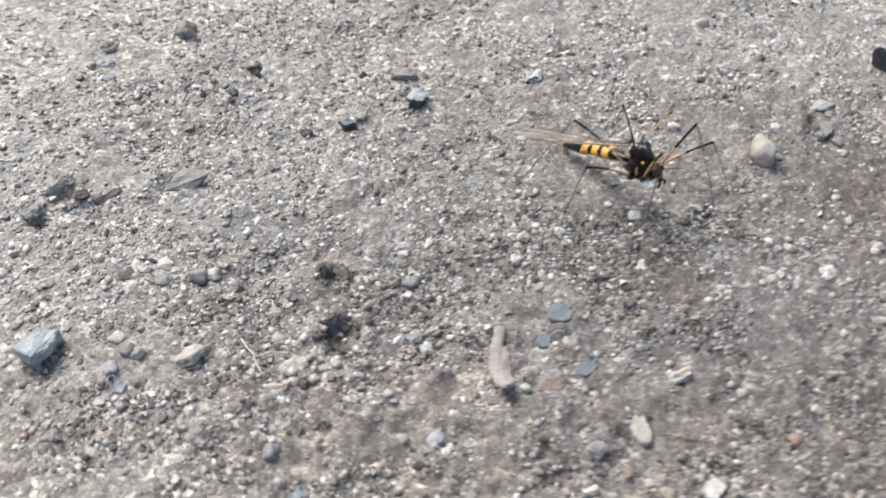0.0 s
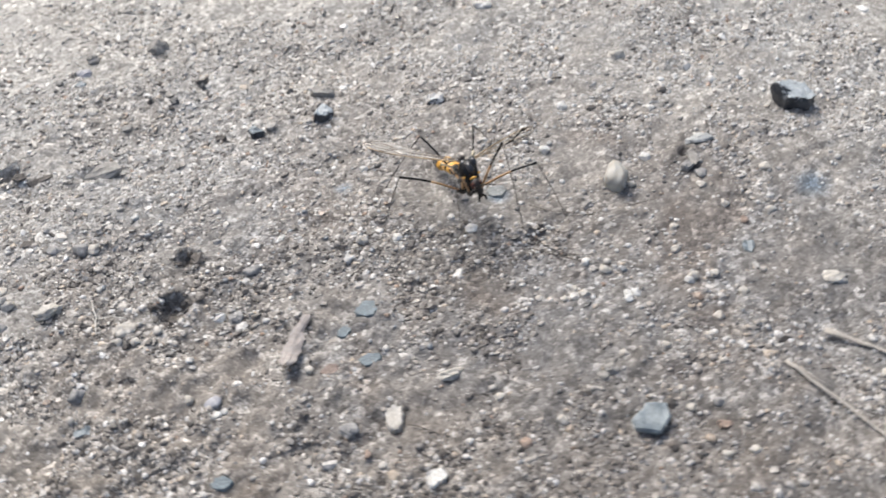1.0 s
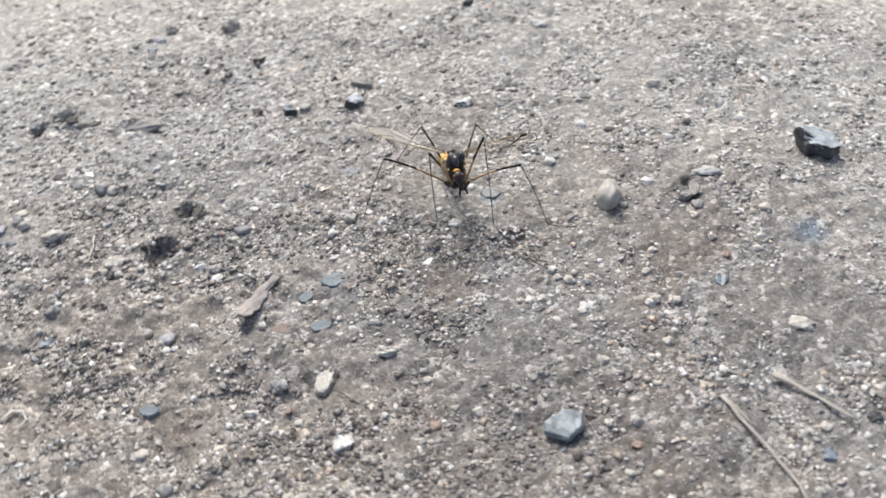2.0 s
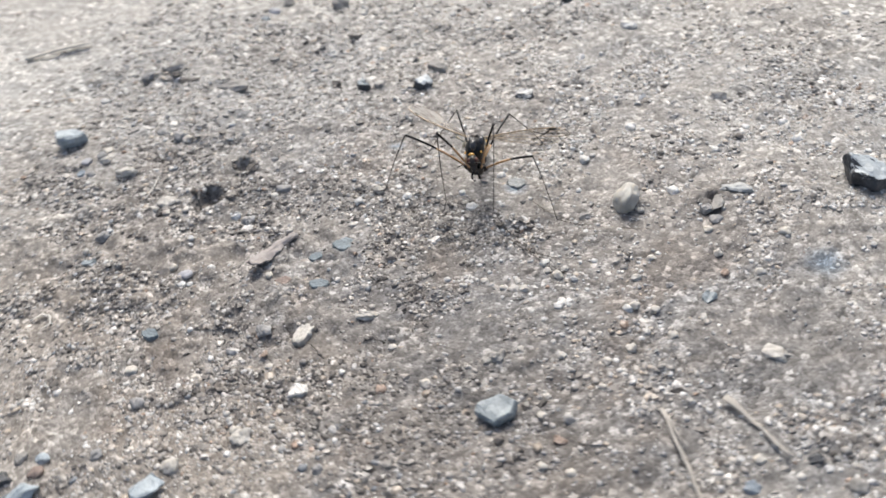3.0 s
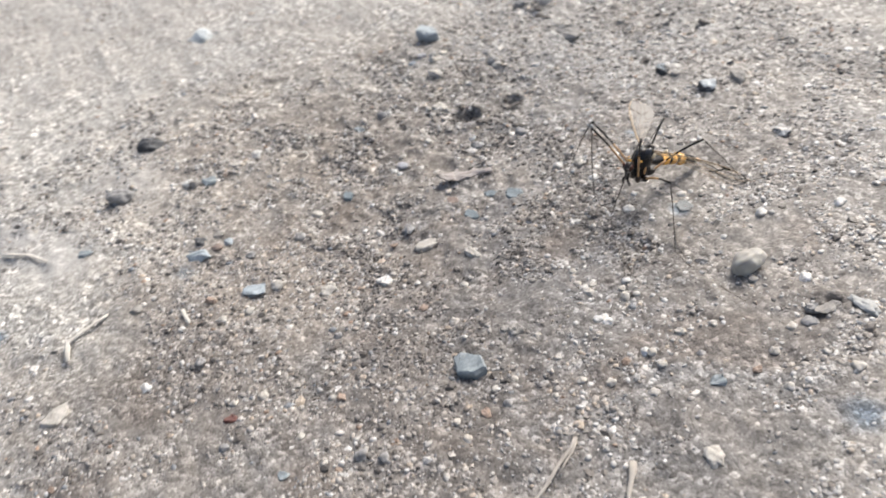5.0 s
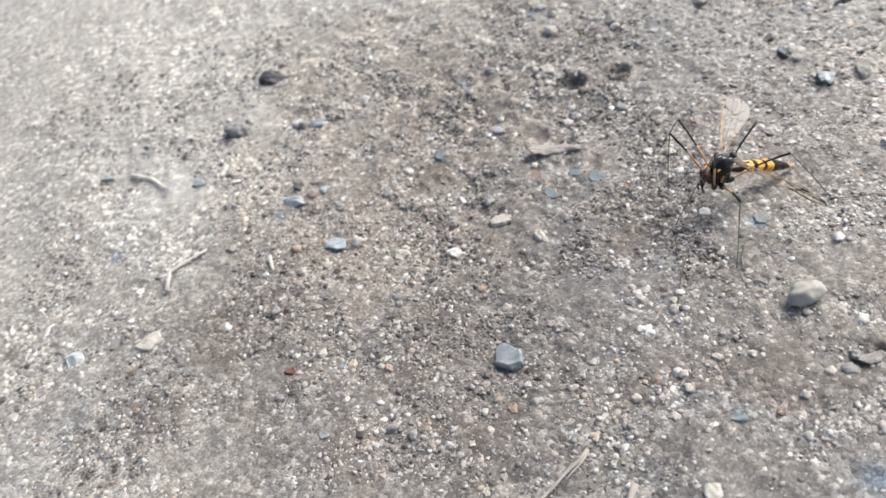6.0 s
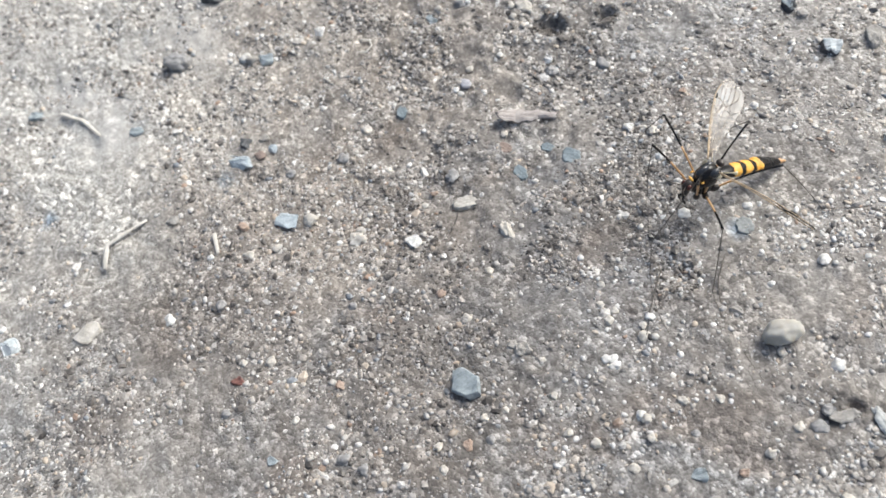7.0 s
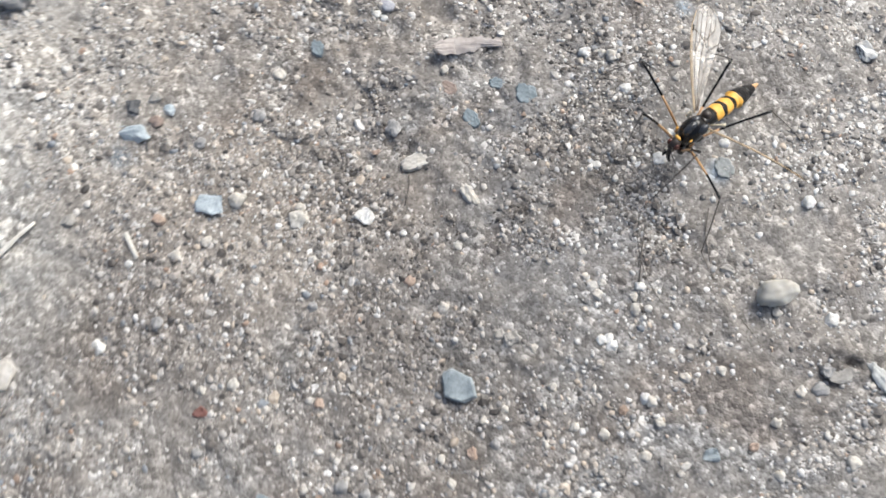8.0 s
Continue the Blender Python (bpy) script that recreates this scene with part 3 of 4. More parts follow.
slab_stone(2.08, -3.75, 0.60, 0.42, 0.23, 35, SLATE, "angular blue-grey slate stone with an undercut dark edge", sides=6, seed=5, tilt=(5, -5), sink=0.18)
lit_top(slab_stone(5.98, 1.95, 0.80, 0.56, 0.42, -14, DARK, "dark slate stone with a pale upper face", sides=6, seed=12, tilt=(4, 16)), PALEBLUE, 0.8)
lit_top(stone(-3.21, 3.38, 0.30, 0.28, 0.28, 10, DARK, 'small black angular stone on soil', facets=6), SLATE, 0.75)
lit_top(stone(-1.99, 3.55, 0.40, 0.34, 0.30, 0, DARK, 'small pale slate stone with dark underside', facets=6), PALEBLUE, 0.45)
lit_top(stone(0.05, 3.58, 0.36, 0.26, 0.22, 0, DARK, 'small pale grey stone with a dark underside', facets=5), WHITE, 0.4)
stone(-4.05, 0.36, 0.274, 0.219, 0.164, 20, CLOD, 'dark rough clod beside light pebbles', facets=7)
stone(-6.18, -0.45, 0.477, 0.262, 0.191, 20, CREAM, 'flat light grey-cream pebble')
stone(-5.01, -0.92, 0.377, 0.321, 0.211, 0, CREAM, 'rounded beige pebble lying on sandy soil')
stone(-5.10, -1.15, 0.195, 0.176, 0.109, 0, CREAM, 'small beige pebble lying on sandy soil')
stone(-5.35, -2.63, 0.250, 0.225, 0.150, 30, SLATE, 'small dark blue-grey stone', facets=6)
stone(-3.62, -2.40, 0.25, 0.19, 0.11, 30, LAVENDER, 'smooth flat lavender-grey pebble on sandy soil', rough=0.12)
stone(-3.49, -2.52, 0.149, 0.119, 0.083, 0, WHITE, 'tiny white quartz pebble')
flake(-1.17, -2.97, 0.50, 0.26, 82, CREAM, 'almond-shaped flat beige stone bedded in sandy soil', 0.06)
stone(-1.80, -3.08, 0.257, 0.308, 0.154, 80, GREY, 'grey-beige pebble lying on sandy soil')
stone(-1.63, -3.48, 0.212, 0.191, 0.148, 0, RUST, 'small rust-orange stone lying on sandy soil', facets=3)
stone(-0.72, -3.98, 0.30, 0.24, 0.15, 30, WHITE, 'rough white stone chip on sandy soil', facets=7)
stone(-0.36, -2.50, 0.42, 0.2, 0.14, 0, CREAM, 'long whitish flat stone on sandy soil', rough=0.3, sink=0.36)
stone(1.76, -2.81, 0.219, 0.263, 0.197, 0, TAN, 'upright tan-grey grit stone', facets=3)
stone(5.16, -1.89, 0.36, 0.28, 0.11, -20, CREAM, 'flat cream-white stone lying on sandy soil')
stone(2.95, -3.92, 0.182, 0.145, 0.109, 0, RUST, 'small orange-brown stone lying on sandy soil', facets=3)
stone(-5.76, 0.83, 0.264, 0.238, 0.148, 0, CREAM, 'small light pebble lying on sandy soil')
stone(-6.85, -0.21, 0.250, 0.200, 0.140, 0, CREAM, 'small light pebble lying on sandy soil')
stone(-3.18, 0.01, 0.283, 0.227, 0.170, 0, GREY, 'light grey pebble lying on sandy soil')
stone(-3.68, -0.86, 0.172, 0.275, 0.103, 80, WHITE, 'tiny white stone chip', facets=3)
stone(-6.88, 1.16, 0.297, 0.178, 0.089, 15, CLOD, 'dark flat clod of soil', facets=7)
stone(-5.86, 2.73, 0.705, 0.352, 0.155, 10, TAN, 'thin grey-tan stone flake', facets=4, name='stone')
stone(-7.27, 2.76, 0.223, 0.179, 0.134, 0, CLOD, 'dark grit clod of soil', facets=7)
stone(-5.30, 6.46, 0.423, 0.381, 0.381, 0, TAN, 'light tan rounded stone')
stone(3.50, 4.02, 0.34, 0.26, 0.2, 0, CREAM, 'yellowish tan stone lying on sandy soil', rough=0.2)
stone(0.29, 0.16, 0.219, 0.208, 0.122, 0, WHITE, 'small whitish pebble lying on sandy soil')
stone(-0.88, 0.22, 0.162, 0.178, 0.091, 0, WHITE, 'tiny white pebble lying on sandy soil')
stone(-1.54, 0.18, 0.152, 0.152, 0.085, 0, CREAM, 'tiny cream pebble lying on sandy soil')
stone(3.86, 0.78, 0.22, 0.2, 0.2, 20, GREY, 'small pointed grey stone beside a hole', facets=4)
stone(4.22, 1.36, 0.52, 0.25, 0.12, 4, PALEGREY, 'long pale grey stone bedded in soil', name='stone', rough=0.3, sink=0.42)
stone(4.02, 0.58, 0.26, 0.2, 0.1, 70, GREY, 'flat pale grey stone bedded in soil')
stone(1.84, -0.93, 0.153, 0.153, 0.086, 0, WHITE, 'tiny white pebble lying on sandy soil')
stone(3.21, -1.54, 0.156, 0.156, 0.088, 0, WHITE, 'tiny white pebble lying on sandy soil')
stone(1.70, -1.49, 0.157, 0.157, 0.088, 0, CREAM, 'tiny cream pebble lying on sandy soil')
stone(2.28, -1.72, 0.155, 0.155, 0.087, 0, WHITE, 'tiny white pebble lying on sandy soil')
stone(1.30, 6.52, 0.300, 0.270, 0.168, 0, WHITE, 'small white pebble lying on sandy soil')
stone(-4.81, 4.63, 0.164, 0.148, 0.131, 0, DARK, 'small dark stone lying on sandy soil', facets=4)
stone(-4.30, 5.09, 0.177, 0.160, 0.142, 0, DARK, 'small dark stone lying on sandy soil', facets=4)
stone(-2.63, 4.60, 0.155, 0.139, 0.124, 0, DARK, 'small dark stone lying on sandy soil', facets=4)
stone(-7.45, -6.62, 0.603, 0.362, 0.362, 82, DARK, 'blackish slate stone lying on sandy soil', facets=6, name='stone')
stone(-6.07, -7.54, 0.586, 0.440, 0.410, 72, GREY, 'rounded grey pebble lying on sandy soil')
stone(-12.67, -4.36, 0.898, 0.808, 0.314, 102, PALEBLUE, 'pale bluish-white stone lying on sandy soil', facets=5, name='stone')
stone(-0.12, 7.95, 0.397, 0.357, 0.338, 62, WHITE, 'small white quartz pebble', facets=2)
stone(-0.27, 7.60, 0.372, 0.223, 0.186, 62, DARK, 'dark flat stone beside a white one', facets=4)
stone(-1.79, -5.96, 0.430, 0.344, 0.215, 62, SKYSTONE, 'small light blue stone', facets=5)
stone(-1.69, -5.58, 0.275, 0.247, 0.154, 62, CREAM, 'round cream pebble lying on sandy soil')
stone(-1.83, -6.70, 0.230, 0.184, 0.138, 62, RUST, 'small orange stone lying on sandy soil', facets=3)
stone(-3.22, -6.59, 0.471, 0.283, 0.188, 72, SKYSTONE, 'flat light blue-grey stone', facets=4)
stone(-1.06, -4.87, 0.311, 0.311, 0.174, 62, CREAM, 'cream pebble lying on sandy soil')
stone(-5.54, -2.01, 0.248, 0.223, 0.199, 62, GREY, 'small grey pebble lying on sandy soil')
stone(-5.76, -10.42, 0.319, 0.255, 0.144, 92, SLATE, 'small blue stone lying on sandy soil', facets=4)
stone(-4.66, -8.46, 0.346, 0.243, 0.130, 92, SLATE, 'flat blue stone lying on sandy soil', facets=4)
stone(-5.64, -6.13, 0.256, 0.230, 0.205, 92, TAN, 'small pebble lying on sandy soil')
stone(-5.54, -5.84, 0.276, 0.304, 0.145, 92, SLATE, 'small greenish-grey stone lying on sandy soil', facets=4)
stone(-3.41, -0.87, 0.302, 0.241, 0.211, 92, GREY, 'grey pebble lying on sandy soil')
stone(-4.35, -0.65, 0.333, 0.233, 0.133, 92, CLOD, 'dark rough clod of soil', facets=7)
stone(-0.80, -10.80, 0.376, 0.414, 0.188, 132, PALEBLUE, 'pale bluish stone chip', facets=4)
stone(0.98, -7.07, 0.22, 0.16, 0.10, 92, REDDISH, 'small dark red stone lying on sandy soil', facets=3)
stone(-1.26, -6.18, 0.181, 0.163, 0.101, 92, CREAM, 'tiny cream pebble lying on sandy soil')
stone(-1.22, -6.66, 0.201, 0.181, 0.112, 92, CREAM, 'tiny cream pebble lying on sandy soil')
stone(-0.42, -8.06, 0.175, 0.158, 0.098, 92, WHITE, 'tiny white pebble lying on sandy soil')
stone(4.00, 0.92, 0.42, 0.18, 0.12, 88, TAN, 'long flat tan stone beside a small hole', facets=4)
stone(4.22, -1.10, 0.254, 0.203, 0.114, 92, SLATE, 'dark blue stone lying on sandy soil', facets=5)
stone(4.17, -0.13, 0.173, 0.156, 0.097, 92, CREAM, 'small cream pebble lying on sandy soil')
stone(2.36, -6.68, 0.191, 0.153, 0.072, 92, SLATE, 'small blue-grey stone lying on sandy soil', facets=4)
stone(1.72, 1.70, 0.211, 0.190, 0.118, 92, WHITE, 'small white pebble lying on sandy soil')
stone(2.41, -1.64, 0.154, 0.185, 0.086, 172, WHITE, 'tiny white pebble lying on sandy soil')
stone(3.28, -1.48, 0.181, 0.163, 0.102, 92, CREAM, 'small cream pebble lying on sandy soil')
stone(0.45, 1.09, 0.176, 0.159, 0.099, 92, WHITE, 'tiny white pebble lying on sandy soil')
stone(-1.44, 0.28, 0.220, 0.198, 0.123, 92, CREAM, 'small cream pebble lying on sandy soil')
stone(-1.66, -0.05, 0.202, 0.182, 0.113, 92, WHITE, 'tiny white pebble lying on sandy soil')
stone(-1.33, 1.96, 0.159, 0.143, 0.089, 92, WHITE, 'tiny white pebble lying on sandy soil')
stone(-3.31, -4.33, 0.238, 0.214, 0.133, 92, CREAM, 'small cream pebble lying on sandy soil')
stone(-3.56, -2.60, 0.152, 0.137, 0.085, 92, WHITE, 'tiny white pebble lying on sandy soil')
stone(5.77, -3.37, 0.190, 0.152, 0.114, 24, DARK, 'dark stone lying on sandy soil', facets=4)
stone(6.23, -3.59, 0.221, 0.221, 0.155, 24, TAN, 'tan stone lying on sandy soil')
stone(5.15, -3.93, 0.238, 0.214, 0.119, 24, BLUE, 'bluish stone lying on sandy soil', facets=4)
stone(6.79, -2.54, 0.258, 0.258, 0.144, 39, CREAM, 'round cream pebble lying on sandy soil')
stone(6.83, -2.02, 0.368, 0.257, 0.147, 39, BLUE, 'blue-grey flat stone lying on sandy soil', facets=4)
stone(0.61, 8.69, 0.345, 0.241, 0.207, 39, DARK, 'dark stone lying on sandy soil', facets=4)
slab_stone(-8.04, 0.14, 0.72, 0.42, 0.34, 38, SKYSTONE, 'angular light blue-grey stone on sandy soil', sides=5, seed=8, tilt=(8, 10))
stone(-1.99, 4.29, 0.475, 0.285, 0.238, -18, TAN, 'tan-grey stone lying on sandy soil', facets=4)
stone(-6.63, 6.42, 0.335, 0.302, 0.235, -18, TAN, 'yellowish stone lying on sandy soil')
stone(-6.69, 5.47, 0.222, 0.178, 0.100, -18, SLATE, 'small bluish stone lying on sandy soil', facets=3)
stone(-7.07, -0.64, 0.253, 0.202, 0.101, -18, BLUE, 'bluish stone fragment lying on sandy soil', facets=4)
stone(-6.96, -0.15, 0.230, 0.184, 0.138, -18, GREY, 'grey pebble lying on sandy soil')
stone(-6.38, 0.93, 0.280, 0.196, 0.112, -18, GREY, 'grey pebble lying on sandy soil')
stone(-1.24, -4.79, 0.180, 0.162, 0.101, 81, CREAM, 'small rounded cream pebble on soil')
stone(-2.31, -2.03, 0.157, 0.141, 0.088, 170, CREAM, 'small rounded cream pebble on soil')
stone(1.94, -1.07, 0.126, 0.113, 0.070, 167, CREAM, 'small rounded cream pebble on soil')
stone(2.90, 0.57, 0.165, 0.148, 0.092, 131, CREAM, 'small rounded cream pebble on soil')
stone(3.95, 0.34, 0.177, 0.159, 0.099, 141, CREAM, 'small rounded cream pebble on soil')
stone(5.02, 0.48, 0.211, 0.190, 0.118, 141, CREAM, 'small rounded cream pebble on soil')
stone(4.78, -0.43, 0.157, 0.141, 0.088, 131, CREAM, 'small rounded cream pebble on soil')
stone(2.85, -4.32, 0.146, 0.131, 0.082, 106, CREAM, 'small rounded cream pebble on soil')
stone(1.86, -6.28, 0.149, 0.134, 0.083, 91, CREAM, 'small rounded cream pebble on soil')
stone(0.81, -6.52, 0.186, 0.168, 0.104, 127, CREAM, 'small rounded cream pebble on soil')
stone(3.18, -2.55, 0.146, 0.131, 0.082, 131, CREAM, 'small rounded cream pebble on soil')
stone(2.00, -2.60, 0.150, 0.135, 0.084, 91, CREAM, 'small rounded cream pebble on soil')
stone(-1.38, -3.66, 0.145, 0.130, 0.081, 111, CREAM, 'small rounded cream pebble on soil')
stone(2.62, -3.61, 0.131, 0.118, 0.073, 91, CREAM, 'small rounded cream pebble on soil')
stone(3.24, -2.98, 0.145, 0.131, 0.081, 141, CREAM, 'small rounded cream pebble on soil')
stone(-0.50, -8.09, 0.156, 0.140, 0.087, 109, WHITE, 'small white quartz pebble on soil')
stone(2.31, -1.63, 0.166, 0.149, 0.093, 115, WHITE, 'small white quartz pebble on soil')
stone(1.85, 0.87, 0.110, 0.099, 0.062, 101, WHITE, 'small white quartz pebble on soil')
stone(-0.23, -3.57, 0.106, 0.095, 0.059, 81, WHITE, 'small white quartz pebble on soil')
stone(1.45, -0.02, 0.102, 0.092, 0.057, 105, WHITE, 'small white quartz pebble on soil')
stone(-1.38, -7.29, 0.124, 0.112, 0.070, 107, WHITE, 'small white quartz pebble on soil')
stone(-0.41, -7.20, 0.191, 0.172, 0.143, 145, GREY, 'grey rounded pebble on sandy soil')
stone(2.65, -5.66, 0.211, 0.190, 0.158, 141, GREY, 'grey rounded pebble on sandy soil')
stone(2.87, -5.42, 0.178, 0.160, 0.133, 151, GREY, 'grey rounded pebble on sandy soil')
stone(2.97, -3.60, 0.162, 0.146, 0.122, 141, GREY, 'grey rounded pebble on sandy soil')
stone(0.25, -5.14, 0.173, 0.156, 0.130, 131, GREY, 'grey rounded pebble on sandy soil')
stone(1.46, -7.29, 0.166, 0.149, 0.124, 101, GREY, 'grey rounded pebble on sandy soil')
stone(-0.62, -9.43, 0.466, 0.373, 0.117, 145, CREAM, 'pale tan flat stone bedded in soil', facets=4)
stone(1.52, -5.54, 0.150, 0.135, 0.113, 166, RUST, 'small pinkish-orange stone on soil', facets=2)
stone(4.34, -0.56, 0.143, 0.128, 0.107, 86, RUST, 'small pinkish-orange stone on soil', facets=2)
stone(-3.82, 1.42, 0.163, 0.147, 0.091, 64, WHITE, 'small white quartz pebble on soil')
stone(-5.15, 1.49, 0.160, 0.144, 0.090, 24, WHITE, 'small white quartz pebble on soil')
stone(0.87, -1.09, 0.103, 0.093, 0.058, -11, WHITE, 'small white quartz pebble on soil')
stone(-2.74, 0.60, 0.124, 0.112, 0.069, 34, WHITE, 'small white quartz pebble on soil')
stone(-6.85, -0.65, 0.185, 0.167, 0.139, 9, GREY, 'grey rounded pebble on sandy soil')
stone(-5.91, 0.87, 0.290, 0.261, 0.217, 59, GREY, 'grey rounded pebble on sandy soil')
stone(3.71, 2.44, 0.167, 0.151, 0.094, 60, WHITE, 'small white quartz pebble on soil')
stone(1.43, 6.47, 0.227, 0.205, 0.127, 140, WHITE, 'small white quartz pebble on soil')
stone(0.66, 5.27, 0.228, 0.205, 0.128, 95, WHITE, 'small white quartz pebble on soil')
stone(-5.85, -4.74, 0.258, 0.232, 0.144, 135, WHITE, 'small white quartz pebble on soil')
stone(-5.72, -6.23, 0.270, 0.243, 0.151, 70, WHITE, 'small white quartz pebble on soil')
stone(2.09, -1.11, 0.201, 0.181, 0.112, 110, CREAM, 'small rounded cream pebble on soil')
stone(1.56, -1.37, 0.142, 0.127, 0.079, 3, CREAM, 'small rounded cream pebble on soil')
stone(3.57, -1.52, 0.157, 0.141, 0.088, 43, CREAM, 'small rounded cream pebble on soil')
stone(1.06, -1.41, 0.124, 0.111, 0.069, 33, CREAM, 'small rounded cream pebble on soil')
stone(3.20, -4.33, 0.163, 0.147, 0.091, 13, CREAM, 'small rounded cream pebble on soil')
stone(0.98, -3.47, 0.158, 0.142, 0.088, 63, CREAM, 'small rounded cream pebble on soil')


stone(2.12, 0.24, 0.186, 0.175, 0.105, 75, TAN, 'small tan stone bedded in soil', facets=4)
stone(1.41, -1.53, 0.127, 0.127, 0.076, 88, CREAM, 'small rounded cream pebble on soil')
stone(1.65, -2.94, 0.149, 0.143, 0.086, 97, TAN, 'small tan stone bedded in soil', facets=4)
stone(3.29, -0.47, 0.145, 0.145, 0.087, 66, CREAM, 'small rounded cream pebble on soil')
stone(3.29, 1.18, 0.192, 0.192, 0.115, 50, WHITE, 'small white quartz pebble on soil')
stone(3.88, -1.88, 0.195, 0.162, 0.097, 72, CREAM, 'small rounded cream pebble on soil')
stone(-2.82, -4.82, 0.248, 0.248, 0.149, -262, GREY, 'grey rounded pebble on sandy soil')
stone(-2.35, -4.12, 0.175, 0.156, 0.094, -269, CREAM, 'small rounded cream pebble on soil')
stone(-2.71, -5.76, 0.199, 0.183, 0.110, -263, GREY, 'grey rounded pebble on sandy soil')
stone(-2.35, -7.88, 0.253, 0.209, 0.126, -255, TAN, 'small tan stone bedded in soil', facets=4)
stone(0.00, 0.47, 0.128, 0.126, 0.076, 51, WHITE, 'small white quartz pebble on soil')
stone(0.47, 1.29, 0.109, 0.109, 0.066, 42, WHITE, 'small white quartz pebble on soil')
stone(0.71, -6.94, 0.142, 0.142, 0.085, -261, CREAM, 'small rounded cream pebble on soil')
stone(3.65, -0.94, 0.143, 0.128, 0.077, 78, GREY, 'grey rounded pebble on sandy soil')
stone(3.41, -2.24, 0.158, 0.158, 0.095, 181, CREAM, 'small rounded cream pebble on soil')
stone(2.59, -2.59, 0.129, 0.129, 0.077, 94, CREAM, 'small rounded cream pebble on soil')
stone(2.59, -3.29, 0.113, 0.113, 0.068, -260, CREAM, 'small rounded cream pebble on soil')
stone(-7.06, 0.12, 0.218, 0.218, 0.131, 19, CREAM, 'small rounded cream pebble on soil')
stone(-4.00, -2.24, 0.173, 0.160, 0.096, -10, CREAM, 'small rounded cream pebble on soil')
stone(-8.47, 1.76, 0.215, 0.198, 0.119, 18, WHITE, 'small white quartz pebble on soil')
stone(-7.18, -0.35, 0.229, 0.229, 0.137, 11, LAVENDER, 'smooth lavender-grey pebble on soil')
stone(-4.00, -1.65, 0.128, 0.115, 0.069, -18, WHITE, 'small white quartz pebble on soil')
stone(-6.71, 5.88, 0.311, 0.262, 0.157, -2, LAVENDER, 'smooth lavender-grey pebble on soil')
stone(-6.35, 4.59, 0.243, 0.223, 0.134, -6, CREAM, 'small rounded cream pebble on soil')
stone(-4.35, 5.29, 0.281, 0.254, 0.153, -19, CLOD, 'dark crumbling clod of soil', name='clod', facets=6)
stone(-3.88, 3.41, 0.202, 0.169, 0.101, -25, CLOD, 'dark crumbling clod of soil', name='clod', facets=6)
stone(-8.00, 2.71, 0.314, 0.268, 0.161, 33, GREY, 'grey rounded pebble on sandy soil')
stone(-6.94, 2.71, 0.443, 0.143, 0.086, 25, CLOD, 'dark crumbling clod of soil', name='clod', facets=6)
stone(-5.65, 4.00, 0.235, 0.195, 0.117, 14, TAN, 'small tan stone bedded in soil', facets=4)
stone(2.24, 2.82, 0.220, 0.207, 0.124, -25, WHITE, 'small white quartz pebble on soil')
stone(-3.76, 0.71, 0.160, 0.160, 0.096, -3, GREY, 'grey rounded pebble on sandy soil')
stone(-4.82, -1.18, 0.145, 0.133, 0.080, 0, CREAM, 'small rounded cream pebble on soil')
stone(0.24, -2.94, 0.150, 0.150, 0.090, -48, CREAM, 'small rounded cream pebble on soil')
stone(0.47, -3.76, 0.163, 0.153, 0.092, -58, RUST, 'small pinkish-orange stone on soil')
stone(-3.65, -6.12, 0.215, 0.190, 0.114, 59, TAN, 'small tan stone bedded in soil', facets=4)
stone(-3.41, -6.00, 0.197, 0.188, 0.113, 55, SKYSTONE, 'pale bluish stone bedded in soil', facets=4)
stone(-3.29, -6.24, 0.227, 0.205, 0.123, 53, PINK, 'dull pinkish stone on soil')
stone(-3.65, -6.47, 0.246, 0.245, 0.147, 52, DARK, 'small dark stone lying on sandy soil', facets=4)
stone(4.94, 2.94, 0.199, 0.183, 0.110, -15, WHITE, 'small white quartz pebble on soil')
stone(-2.12, 2.12, 0.148, 0.146, 0.088, 10, WHITE, 'small white quartz pebble on soil')
stone(5.18, -3.53, 0.166, 0.166, 0.100, 18, CREAM, 'small rounded cream pebble on soil')
stone(3.18, -0.94, 0.163, 0.131, 0.079, 27, CREAM, 'small rounded cream pebble on soil')

for x, y, l, w, turn in ((-1.43, -1.11, 0.36, 0.30, 20), (-1.80, -1.40, 0.26, 0.19, 60), (-1.44, -1.98, 0.34, 0.22, 10), (-3.45, -3.62, 0.30, 0.22, 0)):
    flake(x, y, l, w, turn, BLUESTAIN, "dull blue slate flake bedded flush in sandy soil")
flake(-2.02, -2.10, 0.30, 0.2, 30, PINK, "dull pinkish stone flake bedded flush in soil")
flake(0.79, 0.92, 0.34, 0.28, 0, FILM, "flat grey-green stone flake bedded in soil")

# crumbled clods round the small holes
for n, (x, y, r, depth) in enumerate(PITS[1:3]):
    for k in range(6):
        a = 2.4 * k + n
        size = 0.09 + 0.05 * math.sin(3.7 * k + n)
        stone(x + math.cos(a) * r * 1.25, y + math.sin(a) * r * 1.15, size * 1.5, size * 1.1, size, 40 * k, CLOD, "dark crumbling clod of soil at a small hole", name="clod", facets=5, sink=0.3)


